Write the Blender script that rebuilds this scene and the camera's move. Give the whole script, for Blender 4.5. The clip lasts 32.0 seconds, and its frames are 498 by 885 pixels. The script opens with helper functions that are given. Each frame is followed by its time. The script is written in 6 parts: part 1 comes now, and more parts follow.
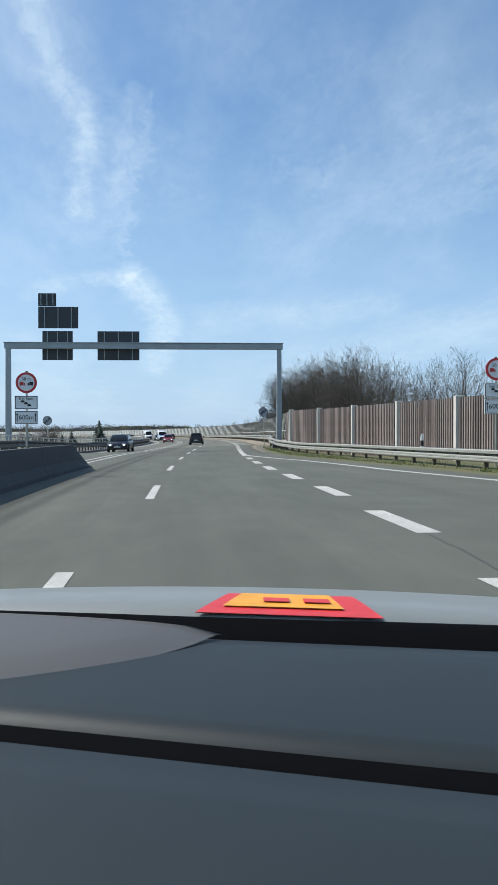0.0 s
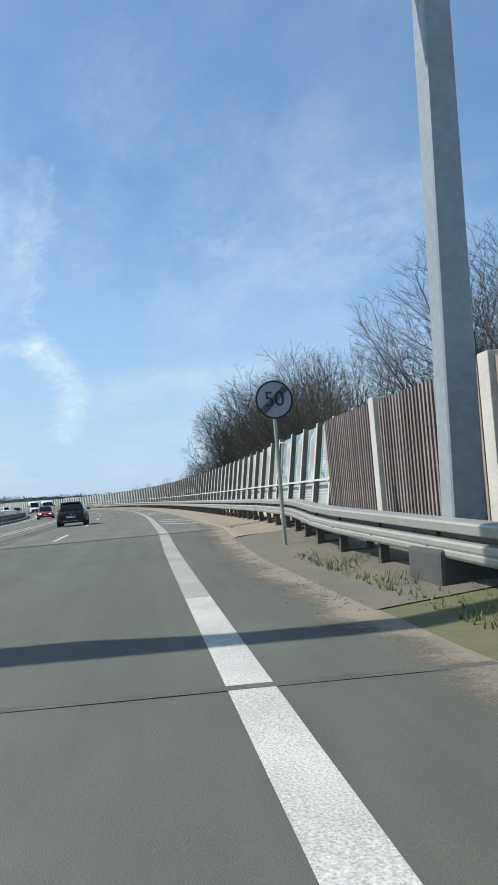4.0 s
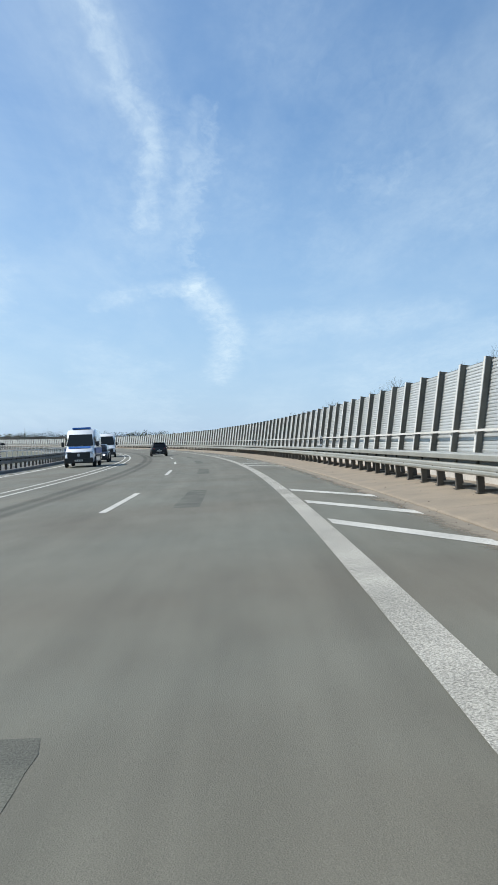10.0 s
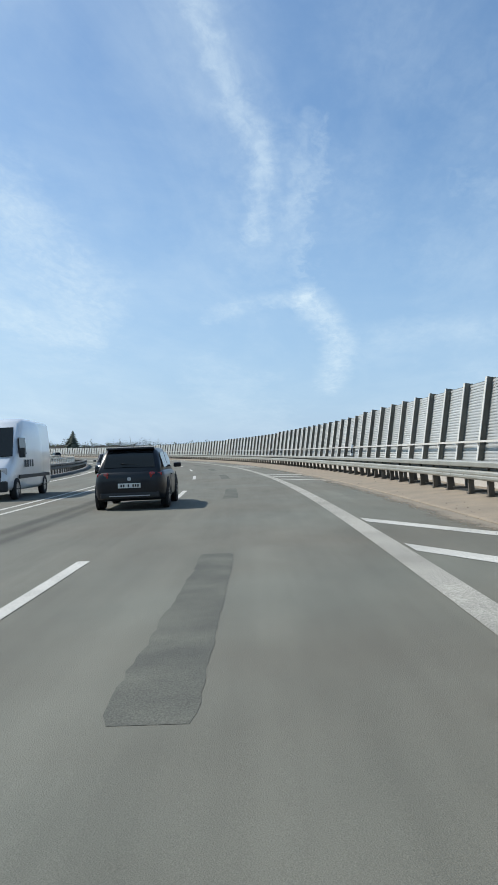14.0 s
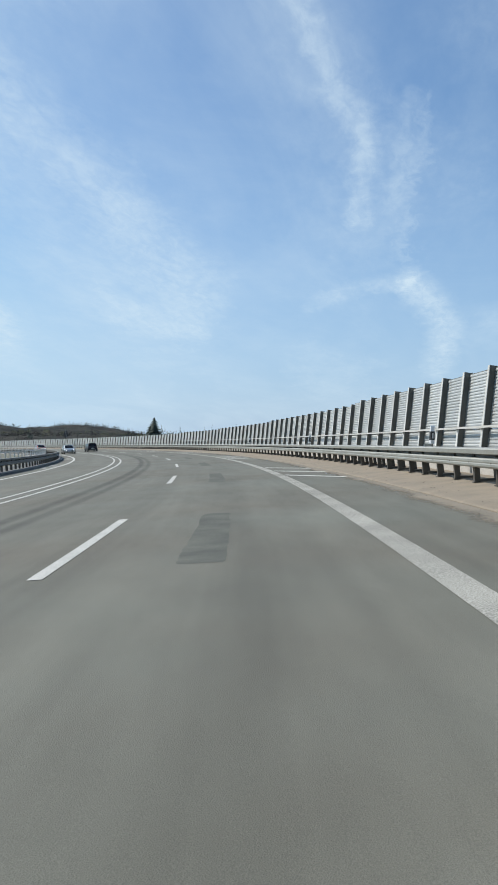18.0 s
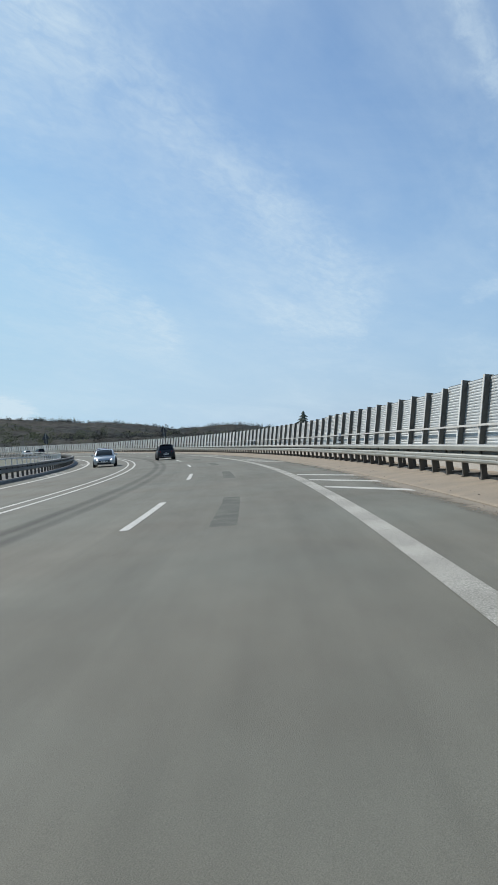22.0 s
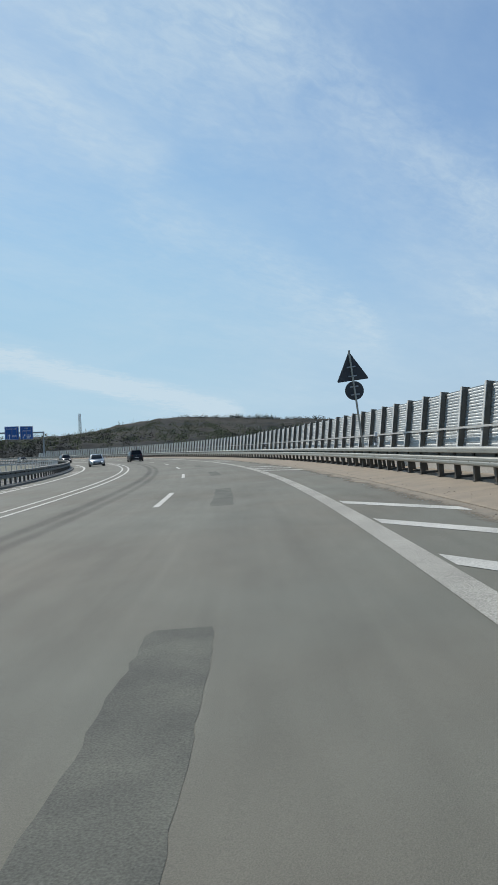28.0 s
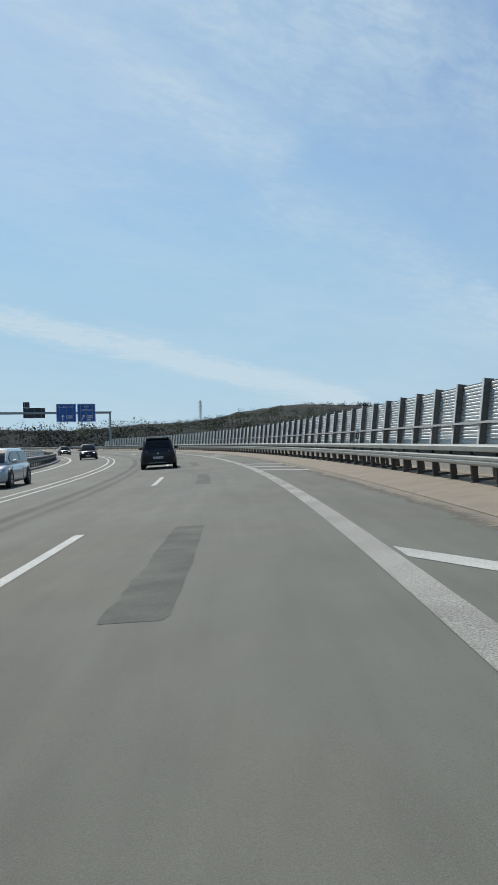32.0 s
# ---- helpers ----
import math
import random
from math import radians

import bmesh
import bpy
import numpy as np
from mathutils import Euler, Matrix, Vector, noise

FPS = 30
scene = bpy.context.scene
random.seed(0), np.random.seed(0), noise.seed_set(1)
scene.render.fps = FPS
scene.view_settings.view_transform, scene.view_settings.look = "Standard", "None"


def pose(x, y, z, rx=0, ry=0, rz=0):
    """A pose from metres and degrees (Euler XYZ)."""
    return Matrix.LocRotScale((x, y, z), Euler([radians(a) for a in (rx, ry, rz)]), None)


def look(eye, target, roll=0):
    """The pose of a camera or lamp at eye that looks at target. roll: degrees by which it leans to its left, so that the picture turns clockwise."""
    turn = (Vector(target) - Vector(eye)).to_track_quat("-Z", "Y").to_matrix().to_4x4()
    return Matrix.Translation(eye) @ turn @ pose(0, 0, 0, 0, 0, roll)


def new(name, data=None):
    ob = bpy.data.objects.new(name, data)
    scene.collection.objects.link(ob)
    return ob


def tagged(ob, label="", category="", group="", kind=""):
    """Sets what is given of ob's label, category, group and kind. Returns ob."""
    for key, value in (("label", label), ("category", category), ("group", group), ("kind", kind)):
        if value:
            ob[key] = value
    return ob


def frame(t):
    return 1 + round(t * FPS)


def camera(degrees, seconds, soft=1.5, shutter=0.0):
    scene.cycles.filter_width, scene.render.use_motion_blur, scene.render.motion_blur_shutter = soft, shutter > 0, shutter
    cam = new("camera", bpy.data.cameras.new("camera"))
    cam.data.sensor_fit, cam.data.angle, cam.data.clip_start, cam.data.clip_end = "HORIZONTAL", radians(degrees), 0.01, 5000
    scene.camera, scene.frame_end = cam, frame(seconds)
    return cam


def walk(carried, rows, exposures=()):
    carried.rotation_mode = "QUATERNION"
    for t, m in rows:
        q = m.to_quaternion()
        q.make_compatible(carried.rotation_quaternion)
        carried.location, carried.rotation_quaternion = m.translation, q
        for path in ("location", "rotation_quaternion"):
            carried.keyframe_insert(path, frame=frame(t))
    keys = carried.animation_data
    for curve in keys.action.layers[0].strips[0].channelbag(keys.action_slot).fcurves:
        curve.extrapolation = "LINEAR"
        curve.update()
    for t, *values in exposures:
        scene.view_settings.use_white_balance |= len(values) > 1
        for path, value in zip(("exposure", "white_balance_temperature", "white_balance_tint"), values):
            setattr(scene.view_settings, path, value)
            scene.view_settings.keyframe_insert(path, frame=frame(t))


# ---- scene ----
# ---- the road's line: curvature along it, metres ahead of the start ----
KAPPA = (-21.9, -13.6, 3.5, 17.9, 19.4, 24.2, 27.2, 25.8, 23.6, 23.7, 24.6, 25.0, 25.1, 25.2, 25.2, 25.2, 25.2)
KSTEP, KFIRST = 65.0, -40.0
S_GRID = np.arange(-60.0, 1001.0, 1.0)
_k = np.interp(S_GRID, KFIRST + KSTEP * np.arange(len(KAPPA)), np.array(KAPPA) * 1e-4)
_th = np.concatenate([[0], np.cumsum((_k[1:] + _k[:-1]) / 2)])
_th -= np.interp(0, S_GRID, _th)
_mid = (_th[1:] + _th[:-1]) / 2
_x = np.concatenate([[0], np.cumsum(-np.sin(_mid))])
_y = np.concatenate([[0], np.cumsum(np.cos(_mid))])
_x -= np.interp(0, S_GRID, _x)
_y -= np.interp(0, S_GRID, _y)


def heading(s):
    return float(np.interp(s, S_GRID, _th))


def bank(s):
    """The road's cross fall in the bend, in radians: its outer, right side stands higher."""
    return radians(2.2) * float(np.interp(s, (50, 71), (0.0, 1.0)))


def at(s, o, z=0.0):
    """The point s metres along the dashed lane line, o metres to its right, z above the road."""
    h, b = heading(s), bank(s)
    side = o - z * math.sin(b)
    rise = max(-12.0, min(12.0, o)) * math.sin(b)
    return Vector((float(np.interp(s, S_GRID, _x)) + math.cos(h) * side, float(np.interp(s, S_GRID, _y)) + math.sin(h) * side, z * math.cos(b) + rise))


def on_road(s, o, z=0.0, turn=0.0, lean=0.0):
    """A pose on the road: +y along it, +x to its right. lean tips the top to the right."""
    return Matrix.Translation(at(s, o, z)) @ Matrix.Rotation(heading(s), 4, "Z") @ Matrix.Rotation(-bank(s), 4, "Y") @ Matrix.Rotation(radians(turn), 4, "Z") @ Matrix.Rotation(radians(lean), 4, "Y")


# ---- camera: time, metres along, metres right of the dashed line, yaw off the road, pitch, roll ----
EYE = 1.2
cam = camera(34.4, 32.0)
PATH = (
    (0, 1.9, 0.5, -5.85, -0.55, 0),
    (1, 13.91, 2.11, -3.57, 0.12, 1.48),
    (2, 26.44, 2.88, -4.49, 2.26, 1.76),
    (2.5, 32.8, 2.85, -4.4, 2.38, 2.15),
    (4.5, 59.19, 2.8, -8.98, 3.95, 3.71),
    (5, 65.87, 2.75, -7.81, 3.09, 3.67),
    (6, 79.63, 2.54, -5.29, 0.91, 4),
    (7, 92.8, 2.28, -4.86, -0.06, 3.74),
    (7.5, 99.72, 2.19, -4.98, -0.38, 3.97),
    (8, 107, 2.35, -4.78, -0.81, 4.9),
    (9, 122.71, 2.59, -3.91, -1.33, 4.47),
    (10, 137.94, 2.67, 0.16, 0.08, 2.23),
    (11, 153.92, 2.52, 1.83, 0.59, 1.56),
    (12, 170.32, 2.38, 2.08, 1.08, 1.43),
    (13, 186.83, 2.25, 1.69, 0.94, 1.59),
    (16, 237.2, 1.98, 1.05, 0.45, 3.4),
    (17, 254.09, 2.01, 0.96, 0.01, 3.47),
    (18, 271.44, 2.1, 0.6, 0.02, 2.82),
    (19, 288.77, 2.4, 1.27, 0.07, 2.66),
    (20, 305.26, 2.49, 1.23, 0.1, 2.94),
    (21, 321.81, 2.51, 2.18, 0.18, 4.21),
    (22, 338.67, 2.28, 2.15, 0.18, 3.89),
    (23, 355.73, 2.33, 2.67, 0.12, 3.29),
    (24, 372.5, 2.41, 1.76, 0.07, 3.92),
    (24.5, 380.93, 2.44, 1.79, 0.32, 4.28),
    (27, 423.98, 2.25, 2, 0.83, 3.46),
    (28, 441.8, 2.18, 1.1, 0.43, 4.47),
    (29, 459.5, 2.07, 0.57, 0.06, 4.01),
    (30, 477.2, 2.08, -0.09, 0.21, 4.35),
    (31, 495, 2.35, -0.22, 0.06, 3.6),
    (32, 512.6, 2.41, 0.24, -0.06, 3.65),
)
rows = []
for t, s, o, yaw, pitch, roll in PATH:
    rows.append((t, on_road(s, o, EYE) @ pose(0, 0, 0, 90 + pitch, roll, yaw)))
walk(cam, rows, ((0, 0.12), (6, 0.12), (13, 0.02), (21, -0.14), (32, -0.32)))

# ---- sky and sun ----
SUN_YAW, SUN_UP = 72.0, 46.0
world = bpy.data.worlds.new("sky")
scene.world = world
world.use_nodes = True
wn, wl = world.node_tree.nodes, world.node_tree.links
sky = wn.new("ShaderNodeTexSky")
sky.sky_type, sky.sun_disc = "NISHITA", False
sky.sun_elevation, sky.sun_rotation = radians(SUN_UP), radians(-SUN_YAW)
sky.air_density, sky.dust_density, sky.ozone_density = 1.0, 0.6, 2.0
wcoord = wn.new("ShaderNodeTexCoord")


def wmath(op, a, b=None):
    n = wn.new("ShaderNodeMath")
    n.operation = op
    for i, v in enumerate((a, b)):
        if v is None:
            continue
        if isinstance(v, (int, float)):
            n.inputs[i].default_value = v
        else:
            wl.new(v, n.inputs[i])
    return n.outputs[0]


def wramp(value, lo, hi):
    n = wn.new("ShaderNodeMapRange")
    n.interpolation_type = "SMOOTHSTEP"
    wl.new(value, n.inputs["Value"])
    n.inputs["From Min"].default_value, n.inputs["From Max"].default_value = lo, hi
    return n.outputs["Result"]


# cirrus: the view direction laid on a flat cloud sheet
sep = wn.new("ShaderNodeSeparateXYZ")
wl.new(wcoord.outputs["Generated"], sep.inputs[0])
up = wmath("ADD", wmath("MAXIMUM", sep.outputs[2], 0.0), 0.16)
flat = wn.new("ShaderNodeCombineXYZ")
wl.new(wmath("DIVIDE", sep.outputs[0], up), flat.inputs[0])
wl.new(wmath("DIVIDE", sep.outputs[1], up), flat.inputs[1])


def wnoise(scale, detail, distort, rot, stretch):
    m = wn.new("ShaderNodeMapping")
    m.inputs["Rotation"].default_value = (0, 0, radians(rot))
    m.inputs["Scale"].default_value = (stretch, 1, 1)
    wl.new(flat.outputs[0], m.inputs["Vector"])
    n = wn.new("ShaderNodeTexNoise")
    n.inputs["Scale"].default_value, n.inputs["Detail"].default_value = scale, detail
    n.inputs["Roughness"].default_value, n.inputs["Distortion"].default_value = 0.62, distort
    wl.new(m.outputs[0], n.inputs["Vector"])
    return n.outputs["Fac"]


azi = wmath("MULTIPLY", wmath("ARCTAN2", wmath("MULTIPLY", sep.outputs[0], -1.0), sep.outputs[1]), 57.29578)
ele = wmath("MULTIPLY", wmath("ARCSINE", sep.outputs[2]), 57.29578)


def wvec(op, a, b, out=0):
    n = wn.new("ShaderNodeVectorMath")
    n.operation = op
    for i, v in enumerate((a, b)):
        if isinstance(v, tuple):
            n.inputs[i].default_value = v
        elif v is not None:
            wl.new(v, n.inputs[i])
    return n.outputs[out]


def frayed(amount, fine):
    """Azimuth and elevation in degrees, shaken so that the streaks fray."""
    c = wn.new("ShaderNodeCombineXYZ")
    for i, (value, turn) in enumerate(((azi, 20), (ele, 75))):
        broad = wmath("MULTIPLY", wmath("SUBTRACT", wnoise(2.4, 6, 0.5, turn, 1.3), 0.5), amount)
        small = wmath("MULTIPLY", wmath("SUBTRACT", wnoise(11.0, 5, 0.8, turn + 30, 1.6), 0.5), fine)
        wl.new(wmath("ADD", value, wmath("ADD", broad, small)), c.inputs[i])
    return c.outputs[0]


STILL, CALM, RAGGED = frayed(1.2, 1.2), frayed(2.6, 2.0), frayed(8.0, 4.5)


def wisp_along(points, width, amount, place=CALM):
    """A streak of cirrus along a line of (azimuth, elevation), in degrees, thinning out towards width."""
    near = None
    points = [(a + 0.025 * e, e) for a, e in points]
    for (a0, e0), (a1, e1) in zip(points, points[1:]):
        ln = math.hypot(a1 - a0, e1 - e0)
        way = ((a1 - a0) / ln, (e1 - e0) / ln, 0.0)
        off = wvec("SUBTRACT", place, (a0, e0, 0.0))
        t = wmath("MINIMUM", wmath("MAXIMUM", wvec("DOT_PRODUCT", off, way, 1), 0.0), ln)
        foot = wn.new("ShaderNodeVectorMath")
        foot.operation = "SCALE"
        foot.inputs[0].default_value = way
        wl.new(t, foot.inputs["Scale"])
        d = wvec("LENGTH", wvec("SUBTRACT", off, foot.outputs[0]), None, 1)
        near = d if near is None else wmath("MINIMUM", near, d)
    return wmath("MULTIPLY", wramp(near, width * 1.55, 0.0), amount * 0.8)


streak = wramp(wnoise(0.6, 7, 0.4, 35, 2.6), 0.42, 0.76)
veil = wramp(wnoise(0.28, 5, 0.4, -20, 1.0), 0.35, 0.75)
wisp = wramp(wnoise(1.6, 6, 0.5, 60, 2.0), 0.4, 0.8)
shapes = None
for pts, width, amount, place in (
        # the tall wisp, its rippled side and the hook below it
        (((11.5, 34), (9.6, 29.5), (8.4, 26.4), (7.1, 23.8), (5.4, 21.6), (4.8, 20.4), (5.0, 18.2), (5.4, 15.4)), 0.95, 0.5, CALM), (((12, 34), (8.2, 25), (5.2, 19), (4.6, 14)), 3.0, 0.24, RAGGED),
        (((1.6, 22.8), (2.2, 20), (3.1, 16.4)), 0.8, 0.26, CALM), (((0.4, 21.5), (2.0, 17.6), (2.4, 12.4)), 0.75, 0.26, RAGGED), (((3.2, 20.5), (-1.2, 18)), 2.6, 0.22, RAGGED),
        (((9.0, 9.5), (6.3, 10.5), (4.0, 10.9), (1.9, 11.0)), 0.55, 0.5, STILL), (((1.9, 10.7), (0.6, 9.3), (-0.3, 7.6), (0.3, 5.3)), 1.1, 1.05, STILL), (((9, 5.5), (4, 2.5)), 1.6, 0.24, RAGGED),
        # thin streaks over the barrier
        (((-3.4, 8.1), (-6, 8.5), (-11.6, 8.4), (-16, 9.4)), 1.0, 0.32, CALM), (((-9, 4.2), (-16, 6.4), (-24, 8)), 1.5, 0.42, CALM), (((-7, 13.3), (-12, 14.5), (-17, 16.5), (-26, 19)), 2.6, 0.2, RAGGED), (((-9.4, 17.3), (-12.6, 18.6)), 1.2, 0.26, RAGGED), (((-4, 27), (-14, 22), (-26, 18)), 4.0, 0.22, RAGGED),
        # the broad diagonal veil and its lower companions
        (((44, 31), (37.7, 27.3), (32, 25), (28.6, 21.6), (24.5, 18.6), (20.8, 14.6), (17, 10.2)), 2.2, 0.46, CALM), (((46, 29), (34, 22), (26, 16), (20, 10)), 5.0, 0.34, RAGGED), (((31.8, 9.8), (30, 7.6)), 0.8, 0.4, CALM), (((23.6, 10.3), (22, 8.9), (17.2, 7.9)), 0.9, 0.34, CALM),
        (((46, 16.2), (40, 14.6), (36.5, 12.5), (33.8, 9.8), (30.2, 6.8)), 1.9, 0.42, CALM), (((60, 17), (46, 13), (36, 9)), 4.0, 0.24, RAGGED),
        # the low bright streak and the veil over it
        (((90, 14.2), (75, 11), (62, 8), (55, 6.4), (47.4, 4.4), (40.5, 2.5)), 0.8, 1.5, STILL), (((66, 31), (57, 26.2), (53.8, 23.8), (50, 21.2), (45.5, 19.4)), 2.0, 0.46, CALM), (((57, 30), (48.6, 27.6)), 1.5, 0.4, CALM), (((72, 20), (56, 23), (40, 29), (28, 33)), 7.0, 0.42, RAGGED)):
    b_ = wisp_along(pts, width, amount, place)
    shapes = b_ if shapes is None else wmath("ADD", shapes, b_)
grain_ = wmath("ADD", wmath("ADD", wmath("MULTIPLY", wramp(wnoise(4.2, 7, 0.9, 48, 1.5), 0.26, 0.76), 0.4), wmath("MULTIPLY", wramp(wnoise(15.0, 5, 0.6, 25, 2.2), 0.3, 0.72), 0.3)), 0.2)
haze = wmath("MINIMUM", wmath("ADD", wmath("ADD", wmath("MULTIPLY", wramp(sep.outputs[2], 0.4, -0.03), 0.62), 0.2), wmath("MULTIPLY", wramp(azi, 12.0, 50.0), 0.3)), 0.9)
low_veil = wmath("MULTIPLY", wmath("MULTIPLY", wramp(azi, 6.0, 34.0), wramp(ele, 16.0, 2.0)), 0.3)
plain = wmath("ADD", wmath("ADD", wmath("ADD", wmath("MULTIPLY", streak, 0.16), wmath("MULTIPLY", wramp(wnoise(1.1, 6, 0.7, 40, 1.5), 0.42, 0.74), 0.12)), wmath("MULTIPLY", wmath("MULTIPLY", veil, wisp), 0.34)), low_veil)
cover = wmath("MINIMUM", wmath("ADD", wmath("MULTIPLY", shapes, grain_), plain), 0.85)
rich = wn.new("ShaderNodeHueSaturation")
rich.inputs["Saturation"].default_value, rich.inputs["Value"].default_value = 1.24, 1.27
wl.new(sky.outputs[0], rich.inputs["Color"])
mixn = wn.new("ShaderNodeMix")
mixn.data_type = "RGBA"
wl.new(haze, mixn.inputs["Factor"])
wl.new(rich.outputs[0], mixn.inputs["A"])
air = wn.new("ShaderNodeMix")
air.data_type = "RGBA"
wl.new(wramp(azi, 14.0, 50.0), air.inputs["Factor"])
air.inputs["A"].default_value, air.inputs["B"].default_value = (3.95, 5.95, 8.55, 1), (4.05, 6.9, 9.2, 1)
wl.new(air.outputs["Result"], mixn.inputs["B"])
mixc = wn.new("ShaderNodeMix")
mixc.data_type = "RGBA"
wl.new(cover, mixc.inputs["Factor"])
wl.new(mixn.outputs["Result"], mixc.inputs["A"])
mixc.inputs["B"].default_value = (7.15, 8.7, 9.8, 1)
bg = wn["Background"]
wl.new(mixc.outputs["Result"], bg.inputs["Color"])
bg.inputs["Strength"].default_value = 0.1

sun = new("sun", bpy.data.lights.new("sun", "SUN"))
sun.data.energy, sun.data.angle, sun.data.color = 4.9, radians(0.6), (1.0, 0.95, 0.87)
sun.matrix_world = look((0, 0, 0), (math.sin(radians(SUN_YAW)), -math.cos(radians(SUN_YAW)), -math.tan(radians(SUN_UP))))


# ---- materials ----
def material(name, colour, rough=0.6, metal=0.0, second=None, scale=3.0, amount=0.5, grain=40.0, bump=0.0, per_piece=0.0, stretch=None, coat=0.0, fine=0.12, spec=0.5):
    """A surface with a broad stain (second colour), a fine grain and relief."""
    m = bpy.data.materials.new(name)
    m.use_nodes = True
    n, l = m.node_tree.nodes, m.node_tree.links
    b = n["Principled BSDF"]
    b.inputs["Roughness"].default_value, b.inputs["Metallic"].default_value = rough, metal
    b.inputs["Coat Weight"].default_value = coat
    b.inputs["Specular IOR Level"].default_value = spec
    b.inputs["Coat Roughness"].default_value = 0.06
    tc = n.new("ShaderNodeTexCoord")
    src = tc.outputs["Object"]
    if stretch:
        mp = n.new("ShaderNodeMapping")
        mp.inputs["Scale"].default_value = stretch
        l.new(src, mp.inputs["Vector"])
        src = mp.outputs[0]
    broad, small = n.new("ShaderNodeTexNoise"), n.new("ShaderNodeTexNoise")
    for t, sc, de in ((broad, scale, 5), (small, grain, 3)):
        t.inputs["Scale"].default_value, t.inputs["Detail"].default_value = sc, de
        l.new(src, t.inputs["Vector"])
    rm = n.new("ShaderNodeMapRange")
    rm.inputs["From Min"].default_value, rm.inputs["From Max"].default_value = 0.35, 0.7
    rm.inputs["To Max"].default_value = amount
    l.new(broad.outputs["Fac"], rm.inputs["Value"])
    mx = n.new("ShaderNodeMix")
    mx.data_type = "RGBA"
    mx.inputs["A"].default_value = (*colour, 1)
    mx.inputs["B"].default_value = (*(second or [c * 0.7 for c in colour]), 1)
    l.new(rm.outputs[0], mx.inputs["Factor"])
    hv = n.new("ShaderNodeHueSaturation")
    l.new(mx.outputs["Result"], hv.inputs["Color"])
    gv = n.new("ShaderNodeMapRange")
    gv.inputs["From Min"].default_value, gv.inputs["From Max"].default_value = 0.25, 0.75
    gv.inputs["To Min"].default_value, gv.inputs["To Max"].default_value = 1 - fine, 1 + fine
    l.new(small.outputs["Fac"], gv.inputs["Value"])
    val = gv.outputs[0]
    if per_piece:
        oi = n.new("ShaderNodeObjectInfo")
        pr = n.new("ShaderNodeMapRange")
        pr.inputs["To Min"].default_value, pr.inputs["To Max"].default_value = 1 - per_piece, 1 + per_piece
        l.new(oi.outputs["Random"], pr.inputs["Value"])
        mu = n.new("ShaderNodeMath")
        mu.operation = "MULTIPLY"
        l.new(val, mu.inputs[0])
        l.new(pr.outputs[0], mu.inputs[1])
        val = mu.outputs[0]
    l.new(val, hv.inputs["Value"])
    l.new(hv.outputs[0], b.inputs["Base Color"])
    if bump:
        bp = n.new("ShaderNodeBump")
        bp.inputs["Strength"].default_value, bp.inputs["Distance"].default_value = min(bump, 1.0), 0.01
        l.new(small.outputs["Fac"], bp.inputs["Height"])
        l.new(bp.outputs[0], b.inputs["Normal"])
    return m



